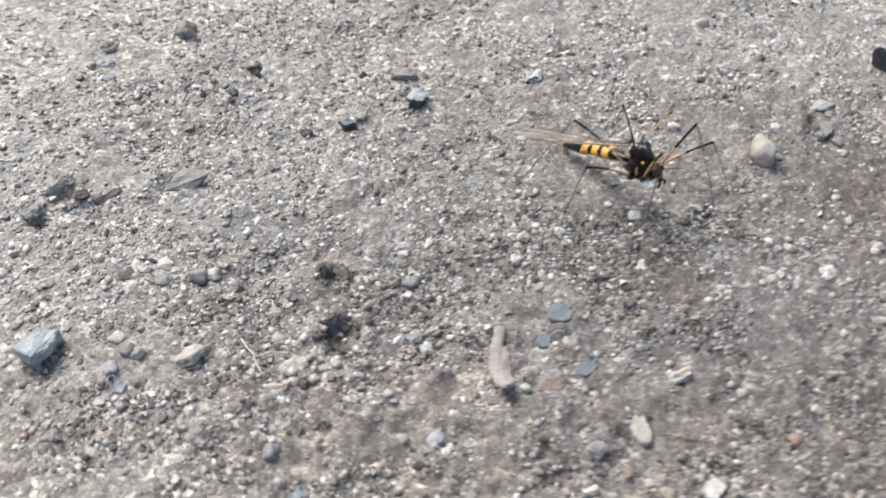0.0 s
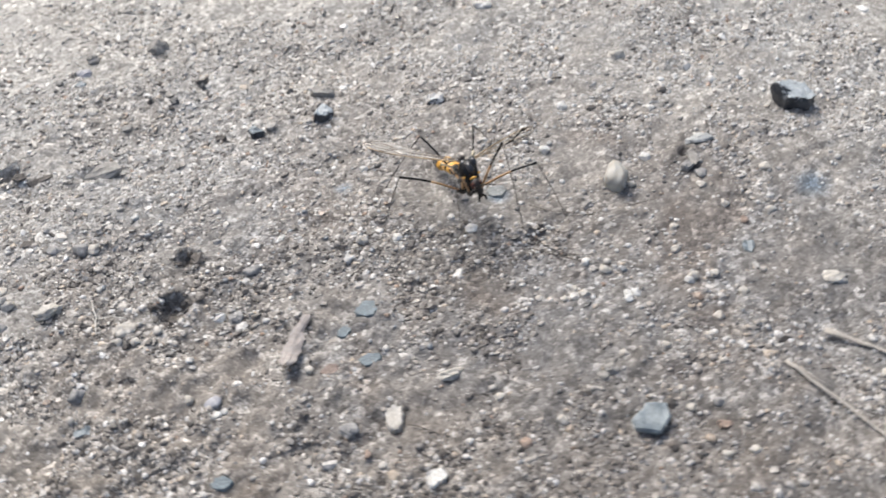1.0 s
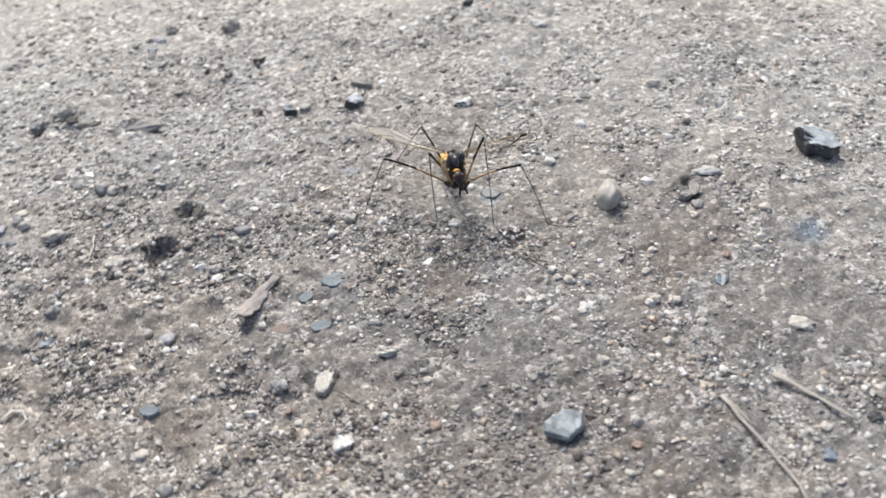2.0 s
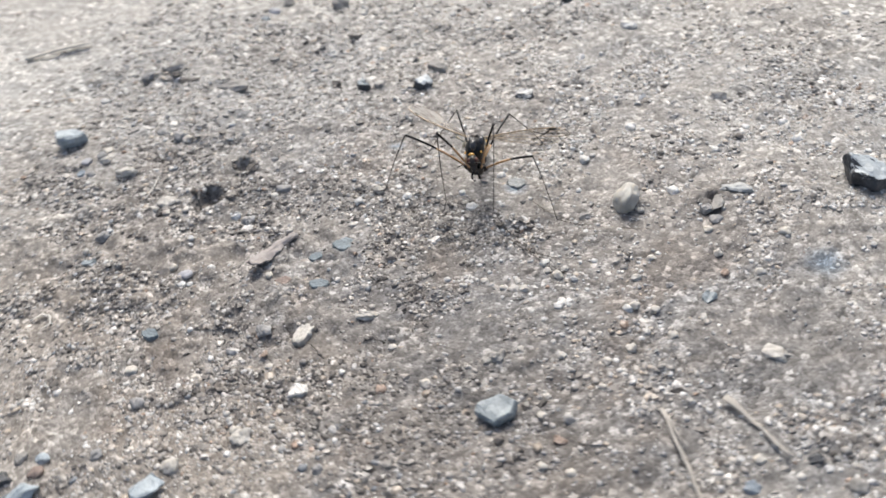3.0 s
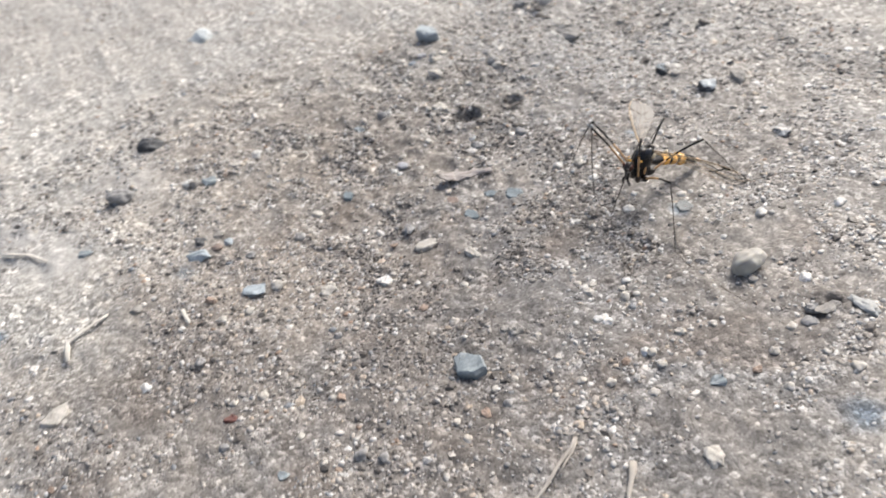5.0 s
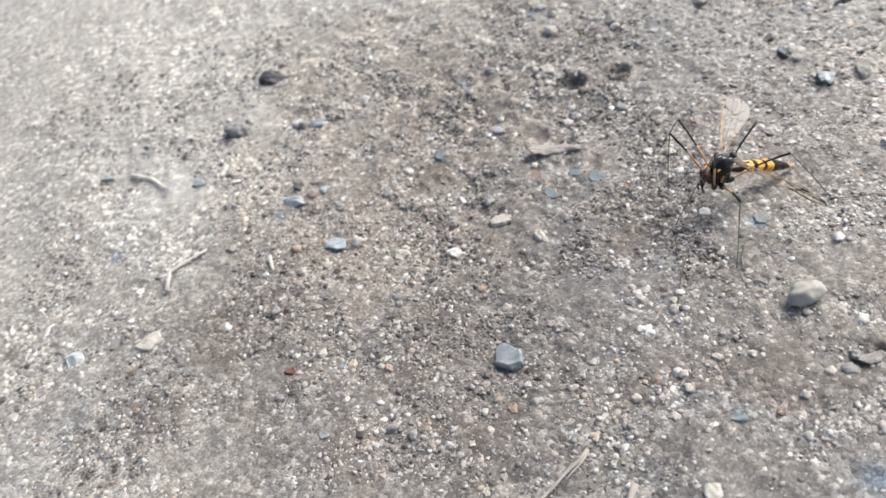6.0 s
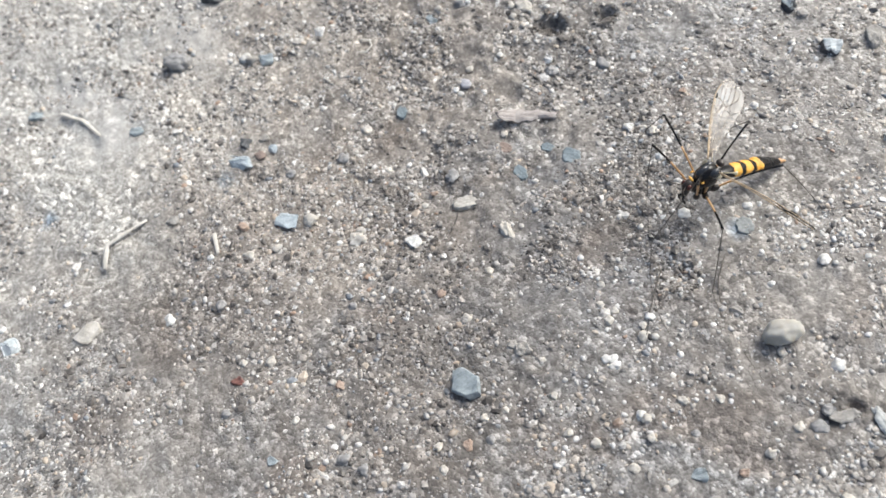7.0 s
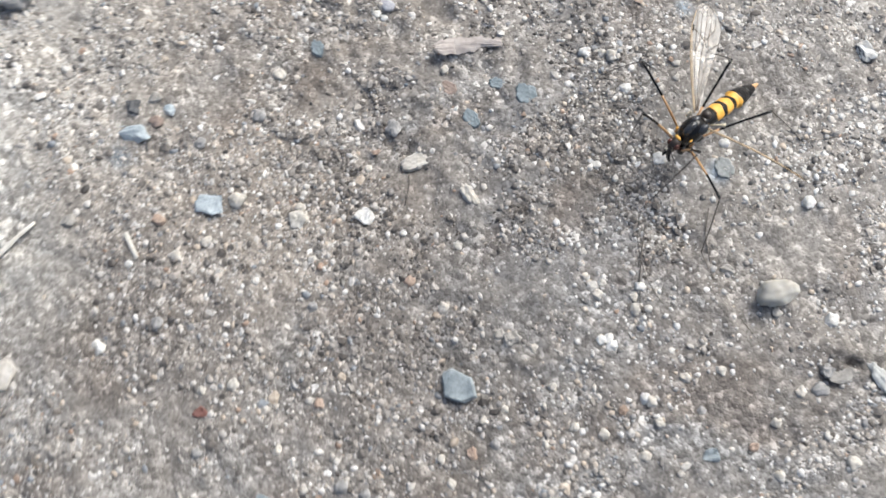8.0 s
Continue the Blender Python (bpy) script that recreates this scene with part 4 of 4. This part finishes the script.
# ---- bark and straws ----
def quartz_pebble(x, y, length, width, tall, turn):
    """A worn, blunt-cornered pebble with a smaller lobe at its far end."""
    cuts = [(Vector(d).normalized(), reach) for d, reach in (((0.1, 0.2, 1), 0.66), ((-0.8, 0.5, 0.5), 0.74), ((-0.6, -0.8, 0.3), 0.76), ((0.7, -0.6, 0.5), 0.78), ((0.4, 0.9, 0.3), 0.78), ((-1, -0.1, 0.1), 0.86))]
    bm = bmesh.new()
    bmesh.ops.create_icosphere(bm, subdivisions=4, radius=1)
    for v in bm.verts:
        p = v.co.copy()
        waist = 1 - 0.10 * math.exp(-(((p.x - 0.3) / 0.2) ** 2)) - 0.1 * max(0, p.x - 0.3)
        p = Vector((p.x, p.y * waist - 0.2 * max(0, p.x - 0.1) + 0.12 * math.exp(-(((p.x - 0.25) / 0.25) ** 2)) * min(0, p.y), p.z * waist))
        for d, reach in cuts:
            p -= d * max(0.0, p.dot(d) - reach) * 0.45
        p *= 1.06 + 0.12 * noise.noise(p * 1.6 + Vector((4, 9, 2))) + 0.07 * noise.noise(p * 3.6) + 0.03 * noise.noise(p * 9)
        v.co = Vector((p.x * length / 2, p.y * width / 2, p.z * tall / 2))
    ob = link_bm("pebble", bm, QUARTZ)
    ob.matrix_world = Matrix.Translation((x * U, y * U, (float(height(x, y)) + tall * 0.36) * U)) @ pose(0, 0, 0, 0, 0, turn) @ pose(0, 0, 0, 0, -16, 0)
    return tagged(ob, "worn cream-white translucent quartz pebble on soil", "stone", group="stones on the ground")


def bark_chip(x, y, length, width, turn):
    """A thin torn strip of bark: a broad ragged end, the other one narrow and lifted."""
    bm = bmesh.new()
    nx, ny = 36, 10

    def skin(drop):
        rows = []
        for i in range(nx + 1):
            s = i / nx
            half = width / 2 * min(1, 0.35 + 5 * s) * (1 if s < 0.6 else 1 - 0.75 * (s - 0.6))
            row = []
            for j in range(ny + 1):
                q = j / ny * 2 - 1
                torn = 0.3 * noise.noise((q * 3.5, 7, 2 + 4 * round(s))) * abs(s - 0.5) ** 2
                px = (s - 0.5 + torn) * length
                split = 1 - (0.55 * min(1, max(0, (s - 0.58) * 9)) if q < 0 else 0)
                py = q * half * split * (1 + 0.42 * noise.noise((s * 6, 0.6 * q, 3)) + 0.28 * noise.noise((s * 19, q, 8))) + 0.05 * math.sin(4 * s)
                pz = 0.03 * (1 - q * q) + 0.03 * noise.noise((s * 5, q * 1.2, 1)) + 0.012 * noise.noise((s * 3, q * 5, 5)) + 0.45 * max(0, 0.3 - s) - drop
                row.append(bm.verts.new((px, py, pz)))
            rows.append(row)
        return rows

    up, low = skin(0.0), skin(0.022)
    for i in range(nx):
        for j in range(ny):
            bm.faces.new((up[i][j], up[i + 1][j], up[i + 1][j + 1], up[i][j + 1]))
            bm.faces.new((low[i][j], low[i][j + 1], low[i + 1][j + 1], low[i + 1][j]))
    rim = [(i, 0) for i in range(nx)] + [(nx, j) for j in range(ny)] + [(i, ny) for i in range(nx, 0, -1)] + [(0, j) for j in range(ny, 0, -1)]
    for (a, b), (c, d) in zip(rim, rim[1:] + rim[:1]):
        bm.faces.new((up[a][b], low[a][b], low[c][d], up[c][d]))
    ob = link_bm("bark_chip", bm, BARK, False)
    ob.matrix_world = Matrix.Translation((x * U, y * U, (float(height(x, y)) + 0.05) * U)) @ pose(0, 0, 0, 0, 0, turn)
    return tagged(ob, "weathered pale pinkish-grey bark chip lying on sandy soil", "bark chip")


def tube_bm(bm, points, radii, seg=8, squash=1.0):
    """A closed tube through points; squash: its height against its width."""
    points = [Vector(p) for p in points]
    rings, up = [], Vector((0, 0, 1))
    for i, p in enumerate(points):
        d = (points[min(i + 1, len(points) - 1)] - points[max(i - 1, 0)]).normalized()
        side = d.cross(up)
        side = side.normalized() if side.length > 1e-4 else Vector((1, 0, 0))
        top = side.cross(d)
        rings.append([bm.verts.new(p + radii[i] * (math.cos(a) * side + squash * math.sin(a) * top)) for a in (2 * math.pi * k / seg for k in range(seg))])
    for a, b in zip(rings, rings[1:]):
        for k in range(seg):
            bm.faces.new((a[k], a[(k + 1) % seg], b[(k + 1) % seg], b[k]))
    bm.faces.new(rings[0][::-1])
    bm.faces.new(rings[-1])
    return bm


def straw(points, radius, label, material=STRAW):
    """A dry stem lying on the ground along points of the plan."""
    fine = []
    for a, b in zip(points, points[1:]):
        n = max(2, int(math.dist(a, b) / 0.15))
        fine += [(a[0] + (b[0] - a[0]) * k / n, a[1] + (b[1] - a[1]) * k / n) for k in range(n)]
    fine.append(points[-1])
    x0, y0 = points[0]
    pts = []
    for k, (x, y) in enumerate(fine):
        zs = [float(height(*fine[q])) for q in range(max(0, k - 3), min(len(fine), k + 4))]
        pts.append((x - x0 + 0.02 * noise.noise((k * 0.6, 1, x0)), y - y0 + 0.02 * noise.noise((k * 0.6, 5, x0)), sum(zs) / len(zs) + radius * 0.8 + 0.03))
    rad = [radius * (1 - 0.5 * k / len(pts)) * (1 + 0.5 * noise.noise((k * 0.9, 2, x0))) for k in range(len(pts))]
    ob = link_bm("straw", tube_bm(bmesh.new(), pts, rad, 7, 0.4), material)
    ob.location = (x0 * U, y0 * U, 0)
    return tagged(ob, label, "straw", group="straws on the ground")


straw([(3.99, -3.15), (4.46, -3.91), (4.72, -4.42), (4.89, -5.00)], 0.032, 'dry tan straw stem lying on soil')
straw([(4.68, -2.75), (5.15, -3.14), (5.52, -3.49)], 0.045, 'flat grey dry straw on soil')
straw([(-8.32, -3.77), (-7.52, -3.28)], 0.020, 'short pale straw on soil', PALESTRAW)
straw([(-5.59, -9.91), (-5.24, -9.46), (-4.75, -9.14)], 0.045, 'pale bleached straw stem on soil', PALESTRAW)
straw([(-1.81, -7.18), (-1.39, -7.15)], 0.045, 'short bleached straw chip on soil', PALESTRAW)
straw([(-1.74, -9.12), (-2.24, -9.07), (-2.51, -8.33)], 0.050, 'dry bleached straw on soil', PALESTRAW)
straw([(4.03, -3.18), (4.37, -3.62)], 0.022, 'short dry straw on soil')
straw([(-10.40, 8.56), (-9.55, 8.58), (-8.71, 8.80)], 0.070, 'bleached dry twig lying on sandy soil', PALESTRAW)
straw([(-11.64, 2.92), (-11.07, 3.40), (-10.35, 3.70)], 0.090, 'bleached dry twig lying on sandy soil', PALESTRAW)
straw([(0.05, 8.51), (0.51, 8.89), (1.11, 8.94)], 0.015, 'thin yellowish dry grass blade on soil')
straw([(-5.56, -0.33), (-5.47, -0.62), (-5.44, -0.77), (-5.41, -0.98)], 0.013, 'thin pale forked rootlet on soil', PALESTRAW)
straw([(-5.46, -0.63), (-5.25, -0.62), (-5.00, -0.70)], 0.011, 'thin pale rootlet on soil', PALESTRAW)
straw([(-1.01, -3.16), (-0.82, -3.24), (-0.60, -3.39)], 0.012, 'thin dark rootlet on soil', ROOT)
straw([(1.24, 0.43), (1.57, 0.18), (1.94, 0.08)], 0.010, 'thin dark rootlet on soil', ROOT)
straw([(1.13, -0.49), (1.49, -0.75), (2.10, -1.07)], 0.012, 'thin dark twig on soil', ROOT)
straw([(-5.34, -4.02), (-5.26, -3.86), (-5.10, -3.84), (-4.99, -3.98), (-5.06, -4.14)], 0.022, 'curled pale yellowish husk on soil', PALESTRAW)
bark_chip(-2.45, -1.58, 1.0, 0.25, 75)
quartz_pebble(2.67, 0.64, 0.53, 0.35, 0.36, 86)


# ---- crane fly ----
def part(name, bm, material, parent, label="", smooth=True):
    ob = link_bm(name, bm, material, smooth)
    ob.parent = parent
    if label:
        ob["label"] = label
    return ob


FOOT = Vector((0.33, 0.45, 0.0))  # the place under the thorax


def at(x, y, z):
    return Vector((x, y, z)) - FOOT


def ball_bm(bm, centre, along, radii, taper=0.0, seg=20):
    """An egg shape: radii along, across and up; along: the way of its long axis."""
    made = bmesh.ops.create_uvsphere(bm, u_segments=seg, v_segments=seg // 2 + 2, radius=1)["verts"]
    along = Vector(along).normalized()
    side = along.cross((0, 0, 1)).normalized()
    top = side.cross(along)
    for v in made:
        p = v.co.copy()
        k = 1 - taper * p.z
        v.co = Vector(centre) + along * p.z * radii[0] + side * p.x * radii[1] * k + top * p.y * radii[2] * k
    return bm


def bend(points, n=8):
    """Points along a smooth curve through the given ones."""
    p = [Vector(q) for q in points]
    p = [p[0] * 2 - p[1]] + p + [p[-1] * 2 - p[-2]]
    out = []
    for i in range(1, len(p) - 2):
        for k in range(n):
            s = k / n
            out.append(0.5 * (2 * p[i] + (p[i + 1] - p[i - 1]) * s + (2 * p[i - 1] - 5 * p[i] + 4 * p[i + 1] - p[i + 2]) * s * s + (3 * p[i] - p[i - 1] - 3 * p[i + 1] + p[i + 2]) * s**3))
    return out + [p[-2]]


def make_leg(fly, hip, knee, ankle, toes, dark_from, kind):
    hip, knee, ankle = at(*hip), at(*knee), at(*ankle)
    femur_way = [hip.lerp(knee, s) + Vector((0, 0, 0.05 * math.sin(math.pi * s))) for s in (k / 14 for k in range(15))]
    cut = int(14 * dark_from)
    leg = part("leg", ball_bm(bmesh.new(), hip, knee - hip, (0.085, 0.05, 0.05)), BROWN, fly, kind)
    part("femur", tube_bm(bmesh.new(), femur_way[: cut + 1], [0.0105 + 0.0068 * math.sin(math.pi * min(1, 0.2 + k / 14)) for k in range(cut + 1)], 8), ORANGE, leg, "orange base of the femur")
    part("femur_tip", tube_bm(bmesh.new(), femur_way[cut:], [0.0138 + 0.006 * (k / 14) ** 2 for k in range(cut, 15)], 8), BLACK, leg, "black tip of the femur")
    shin = bend([knee, knee.lerp(ankle, 0.5) + (knee.lerp(ankle, 0.5) - hip).normalized() * 0.02, ankle], 7)
    part("tibia", tube_bm(bmesh.new(), shin, [0.0085 - 0.003 * k / len(shin) for k in range(len(shin))], 7), SHANK, leg)
    foot = bend([ankle] + [at(*q) for q in toes], 7)
    part("tarsus", tube_bm(bmesh.new(), foot, [0.0065 - 0.003 * k / len(foot) for k in range(len(foot))], 6), SHANK, leg, "thread-like jointed tarsus")
    return leg


def make_wing(fly, base, tip, fore, rear, width, label, stout=1.0):
    base, tip, fore, rear = at(*base), at(*tip), at(*fore), at(*rear)
    span = tip - base
    length = span.length
    span.normalize()
    chord = (rear - fore) - span * (rear - fore).dot(span)
    chord.normalize()
    normal = span.cross(chord)

    def spot(s, q):
        """A place on the wing: s from root to tip, q from the front edge to the rear one."""
        wide = width * (0.13 + 0.87 * min(1, s / 0.72) ** 0.9) * math.sqrt(max(0.0, 1 - max(0, (s - 0.7) / 0.3) ** 2.6))
        front = -0.30 * wide - 0.03 * math.sin(math.pi * s)
        return base + span * (s * length) + chord * (front + q * wide) + normal * (0.035 * math.sin(s * 3) + 0.012 * math.sin(q * 9))

    bm = bmesh.new()
    nx, ny = 34, 9
    grid = [[bm.verts.new(spot(1 - (1 - i / nx) ** 1.3, j / ny)) for j in range(ny + 1)] for i in range(nx + 1)]
    for i in range(nx):
        for j in range(ny):
            bm.faces.new((grid[i][j], grid[i + 1][j], grid[i + 1][j + 1], grid[i][j + 1]))
    wing = part("wing", bm, MEMBRANE if stout == 1 else CLEAR, fly, label)

    def vein(way, r, mat=VEIN):
        pts, r = [spot(*w) for w in way], r * (1 if stout == 1 else 0.75 if way[0][0] < 0.5 else 1.1)
        if stout != 1 and mat is VEIN and way[0][0] >= 0.5:
            mat = BROWN
        if stout != 1 and mat is VEIN and way[0][0] < 0.5:
            mat = AMBER
        part("vein", tube_bm(bmesh.new(), bend(pts, 5), [r * (1 - 0.4 * k / (5 * (len(pts) - 1))) for k in range(5 * (len(pts) - 1) + 1)], 5), mat, wing)

    vein([(0.0, 0.1), (0.2, 0.02), (0.5, 0.01), (0.75, 0.01), (0.9, 0.02)], 0.0125, AMBER)
    vein([(0.02, 0.25), (0.25, 0.14), (0.5, 0.1), (0.72, 0.06)], 0.007, AMBER)
    vein([(0.02, 0.35), (0.3, 0.26), (0.55, 0.22), (0.72, 0.2), (0.9, 0.12)], 0.0067)
    vein([(0.55, 0.22), (0.68, 0.34), (0.82, 0.3), (0.965, 0.3)], 0.008)
    vein([(0.03, 0.45), (0.3, 0.44), (0.5, 0.45), (0.66, 0.46), (0.82, 0.46), (0.97, 0.5)], 0.0075)
    vein([(0.66, 0.46), (0.7, 0.58), (0.82, 0.62), (0.95, 0.66)], 0.007)
    vein([(0.74, 0.1), (0.72, 0.25), (0.69, 0.36), (0.66, 0.46), (0.6, 0.68)], 0.007 if stout == 1 else 0.011, VEIN if stout == 1 else SPOT)
    vein([(0.7, 0.58), (0.62, 0.66), (0.58, 0.72)], 0.0045)
    vein([(0.7, 0.58), (0.8, 0.78), (0.9, 0.86)], 0.007)
    vein([(0.03, 0.55), (0.25, 0.62), (0.45, 0.68), (0.58, 0.72), (0.68, 0.98)], 0.0060)
    vein([(0.03, 0.7), (0.2, 0.8), (0.38, 0.97)], 0.0053)
    vein([(0.03, 0.1), (0.03, 0.5), (0.04, 0.9)], 0.0075)
    vein([(0.2, 0.99), (0.4, 1.0), (0.6, 1.0), (0.8, 1.0), (0.94, 1.0)], 0.0055)
    vein([(0.9, 0.02), (0.96, 0.2), (0.985, 0.5), (0.94, 1.0)], 0.0065)
    bm = ball_bm(bmesh.new(), spot(0.745, 0.07), spot(0.80, 0.05) - spot(0.69, 0.05), (0.06, 0.014, 0.022) if stout == 1 else (0.075, 0.022, 0.03), 0, 12)
    part("wing_spot", bm, SPOT, wing, "dark brown spot at the wing's front edge")
    return wing


def make_fly():
    fly = new("crane_fly")
    fly.location = FOOT * U
    tagged(fly, "black and yellow banded crane fly standing on sandy soil", "insect")
    head_way = Vector((0.13, -0.42, -0.05)).normalized()
    part("thorax", ball_bm(bmesh.new(), at(0.36, 0.41, 0.92), head_way, (0.215, 0.155, 0.215), 0.1, 28), BLACK, fly, "glossy black humped thorax")
    for s in (-1, 0, 1):
        lobe = head_way.cross((0, 0, 1)).normalized() * 0.075 * s
        part("thorax_lobe", ball_bm(bmesh.new(), at(0.37, 0.36 + 0.13 * abs(s), 1.07 - 0.03 * abs(s)) + lobe, head_way, (0.13 - 0.03 * abs(s), 0.06, 0.09)), SHEEN, fly, "black lobe of the thorax with a painted grey sheen")
    part("chest", ball_bm(bmesh.new(), at(0.34, 0.40, 0.74), head_way, (0.2, 0.14, 0.17)), BLACK, fly)
    part("scutellum", ball_bm(bmesh.new(), at(0.27, 0.66, 1.02), head_way, (0.055, 0.07, 0.045)), BROWN, fly)
    part("collar", ball_bm(bmesh.new(), at(0.405, 0.17, 1.03), head_way, (0.022, 0.05, 0.022)), YELLOW, fly, "yellow collar")
    side = head_way.cross((0, 0, 1)).normalized()
    for s in (-1, 1):
        part("shoulder_spot", ball_bm(bmesh.new(), at(0.39, 0.27, 1.0) + side * 0.125 * s, head_way, (0.026, 0.014, 0.016)), YELLOW, fly, "yellow spot on the shoulder")
        part("side_spot", ball_bm(bmesh.new(), at(0.31, 0.52, 0.98) + side * 0.165 * s, head_way, (0.05, 0.03, 0.045)), WHITISH, fly, "ivory spot below the wing")
        part("side_stripe", ball_bm(bmesh.new(), at(0.37, 0.33, 0.80) + side * 0.14 * s, (0, 0.3, 1), (0.07, 0.02, 0.018)), ORANGE, fly, "orange stripe on the flank")
        part("haltere", tube_bm(bmesh.new(), [at(0.27, 0.63, 0.93) + side * 0.13 * s, at(0.24, 0.7, 0.96) + side * 0.22 * s, at(0.23, 0.74, 0.98) + side * 0.28 * s], [0.012, 0.01, 0.03], 7), WHITISH, fly)
    head = part("head", ball_bm(bmesh.new(), at(0.435, 0.12, 0.94), (0.25, -0.6, -0.5), (0.10, 0.08, 0.08)), BROWN, fly, "dark reddish head")
    for s in (-1, 1):
        part("eye", ball_bm(bmesh.new(), at(0.44, 0.1, 0.955) + side * 0.058 * s, head_way, (0.05, 0.036, 0.055)), RED, head, "dark red compound eye")
        part("antenna", tube_bm(bmesh.new(), bend([at(0.455, 0.05, 0.97) + side * 0.03 * s, at(0.49, -0.04, 1.02) + side * 0.1 * s, at(0.5, -0.08, 0.99) + side * 0.22 * s], 6), [0.007] * 13, 6), BROWN, head)
        part("palp", tube_bm(bmesh.new(), bend([at(0.475, 0.04, 0.80) + side * 0.02 * s, at(0.50, 0.0, 0.77) + side * 0.05 * s, at(0.50, 0.02, 0.69) + side * 0.06 * s], 5), [0.018] * 11, 6), BLACK, head)
    part("snout", tube_bm(bmesh.new(), [at(0.455, 0.085, 0.90), at(0.475, 0.055, 0.82), at(0.49, 0.035, 0.755)], [0.055, 0.042, 0.024], 9), BROWN, head, "dark brown snout")

    base, tip = at(0.27, 0.62, 0.75), at(-0.15, 1.95, 0.0)

    def along(s):
        return base.lerp(tip, s) + Vector((0, 0, 0.05 * math.sin(math.pi * s)))

    def thick(s):
        return 0.94 * 0.072 + 0.94 * 0.063 * math.sin(math.pi * min(1, max(0, s / 0.8)) ** 0.8) if s < 0.55 else 0.127 * max(0.0, 1 - ((s - 0.5) / 0.5) ** 1.7) + 0.02

    def edge(s, angle):
        """The ragged edge between two bands: the black reaches forward along the back."""
        return s + 0.009 * math.cos(2 * angle + 9 * s) + 0.006 * math.sin(5 * angle + 40 * s) if 0.05 < s < 0.65 else s

    def band_bm(a, b):
        bm, rings, seg, n = bmesh.new(), [], 24, 7
        way = (tip - base).normalized()
        side = way.cross((0, 0, 1)).normalized()
        top = side.cross(way)
        for k in range(n + 1):
            ring = []
            for q in range(seg):
                w = 2 * math.pi * q / seg
                c = edge(a, w) + (edge(b, w) - edge(a, w)) * k / n
                r = thick(c) * (0.985 + 0.025 * math.sin(math.pi * k / n))
                ring.append(bm.verts.new(along(c) + r * (math.cos(w) * side + 0.74 * math.sin(w) * top)))
            rings.append(ring)
        for u, v in zip(rings, rings[1:]):
            for q in range(seg):
                bm.faces.new((u[q], u[(q + 1) % seg], v[(q + 1) % seg], v[q]))
        bm.faces.new(rings[0][::-1])
        bm.faces.new(rings[-1])
        return bm

    bands = ((-0.02, 0.19, BLACK), (0.19, 0.285, YELLOW), (0.285, 0.34, BLACK), (0.34, 0.435, YELLOW), (0.435, 0.49, BLACK), (0.49, 0.57, YELLOW), (0.57, 0.74, BLACK), (0.74, 0.89, BLACK))
    for a, b, mat in bands:
        part("abdomen_band", band_bm(a, b), mat, fly, "orange-yellow band of the abdomen" if mat is YELLOW else "black band of the abdomen")
    part("ovipositor", tube_bm(bmesh.new(), [along(s) for s in (0.86, 0.91, 0.97, 1.02)], [0.05, 0.046, 0.028, 0.008], 9), ORANGE, fly, "pointed orange tip of the abdomen")

    make_wing(fly, (0.22, 0.50, 1.13), (-1.2, 1.42, 1.01), (-0.77, 0.92, 1.15), (-0.62, 1.37, 0.95), 0.47, "clear veined wing spread flat to the side")
    make_wing(fly, (0.47, 0.55, 1.08), (1.56, 1.57, 0.62), (1.32, 1.27, 0.81), (1.18, 1.36, 0.52), 0.52, "clear veined wing held on edge", 1.15)

    make_leg(fly, (0.33, 0.24, 0.68), (0.13, -0.32, 1.70), (0.12, -0.37, 0.49), [(0.0, -0.28, 0.22), (-0.16, -0.18, 0.06), (-0.5, -0.1, 0.03)], 0.6, "slender front leg, orange and black")
    make_leg(fly, (0.49, 0.24, 0.68), (0.87, 0.08, 1.68), (1.0, -0.62, 0.62), [(1.35, -0.75, 0.25), (1.8, -0.8, 0.06), (2.2, -0.76, 0.04)], 0.55, "slender front leg, orange and black")
    make_leg(fly, (0.22, 0.38, 0.62), (-0.67, 0.15, 1.28), (-1.09, -0.08, 0.33), [(-1.5, 0.0, 0.14), (-2.0, 0.09, 0.05), (-2.4, 0.13, 0.04)], 0.55, "slender middle leg, orange and black")
    make_leg(fly, (0.48, 0.38, 0.62), (1.37, 0.25, 1.06), (1.75, 0.03, 0.08), [(2.2, 0.02, 0.05), (2.7, 0.08, 0.04), (3.23, 0.17, 0.03)], 0.62, "slender middle leg, orange and black")
    make_leg(fly, (0.24, 0.52, 0.66), (-0.29, 1.32, 1.05), (-0.97, 1.36, 0.08), [(-1.2, 1.5, 0.05), (-1.4, 1.65, 0.05), (-1.7, 1.8, 0.04)], 0.3, "slender dark hind leg")
    make_leg(fly, (0.42, 0.54, 0.66), (0.57, 1.47, 0.97), (0.90, 2.06, 0.05), [(1.0, 2.4, 0.05), (1.1, 2.8, 0.04), (1.2, 3.1, 0.03)], 0.3, "slender dark hind leg")
    return fly


crane_fly = make_fly()


def motions():
    """The fly stands still on its six legs."""
    x, y, z = FOOT * U
    walk(crane_fly, [(0.0, pose(x, y, z)), (8.0, pose(x, y, z))])


motions()
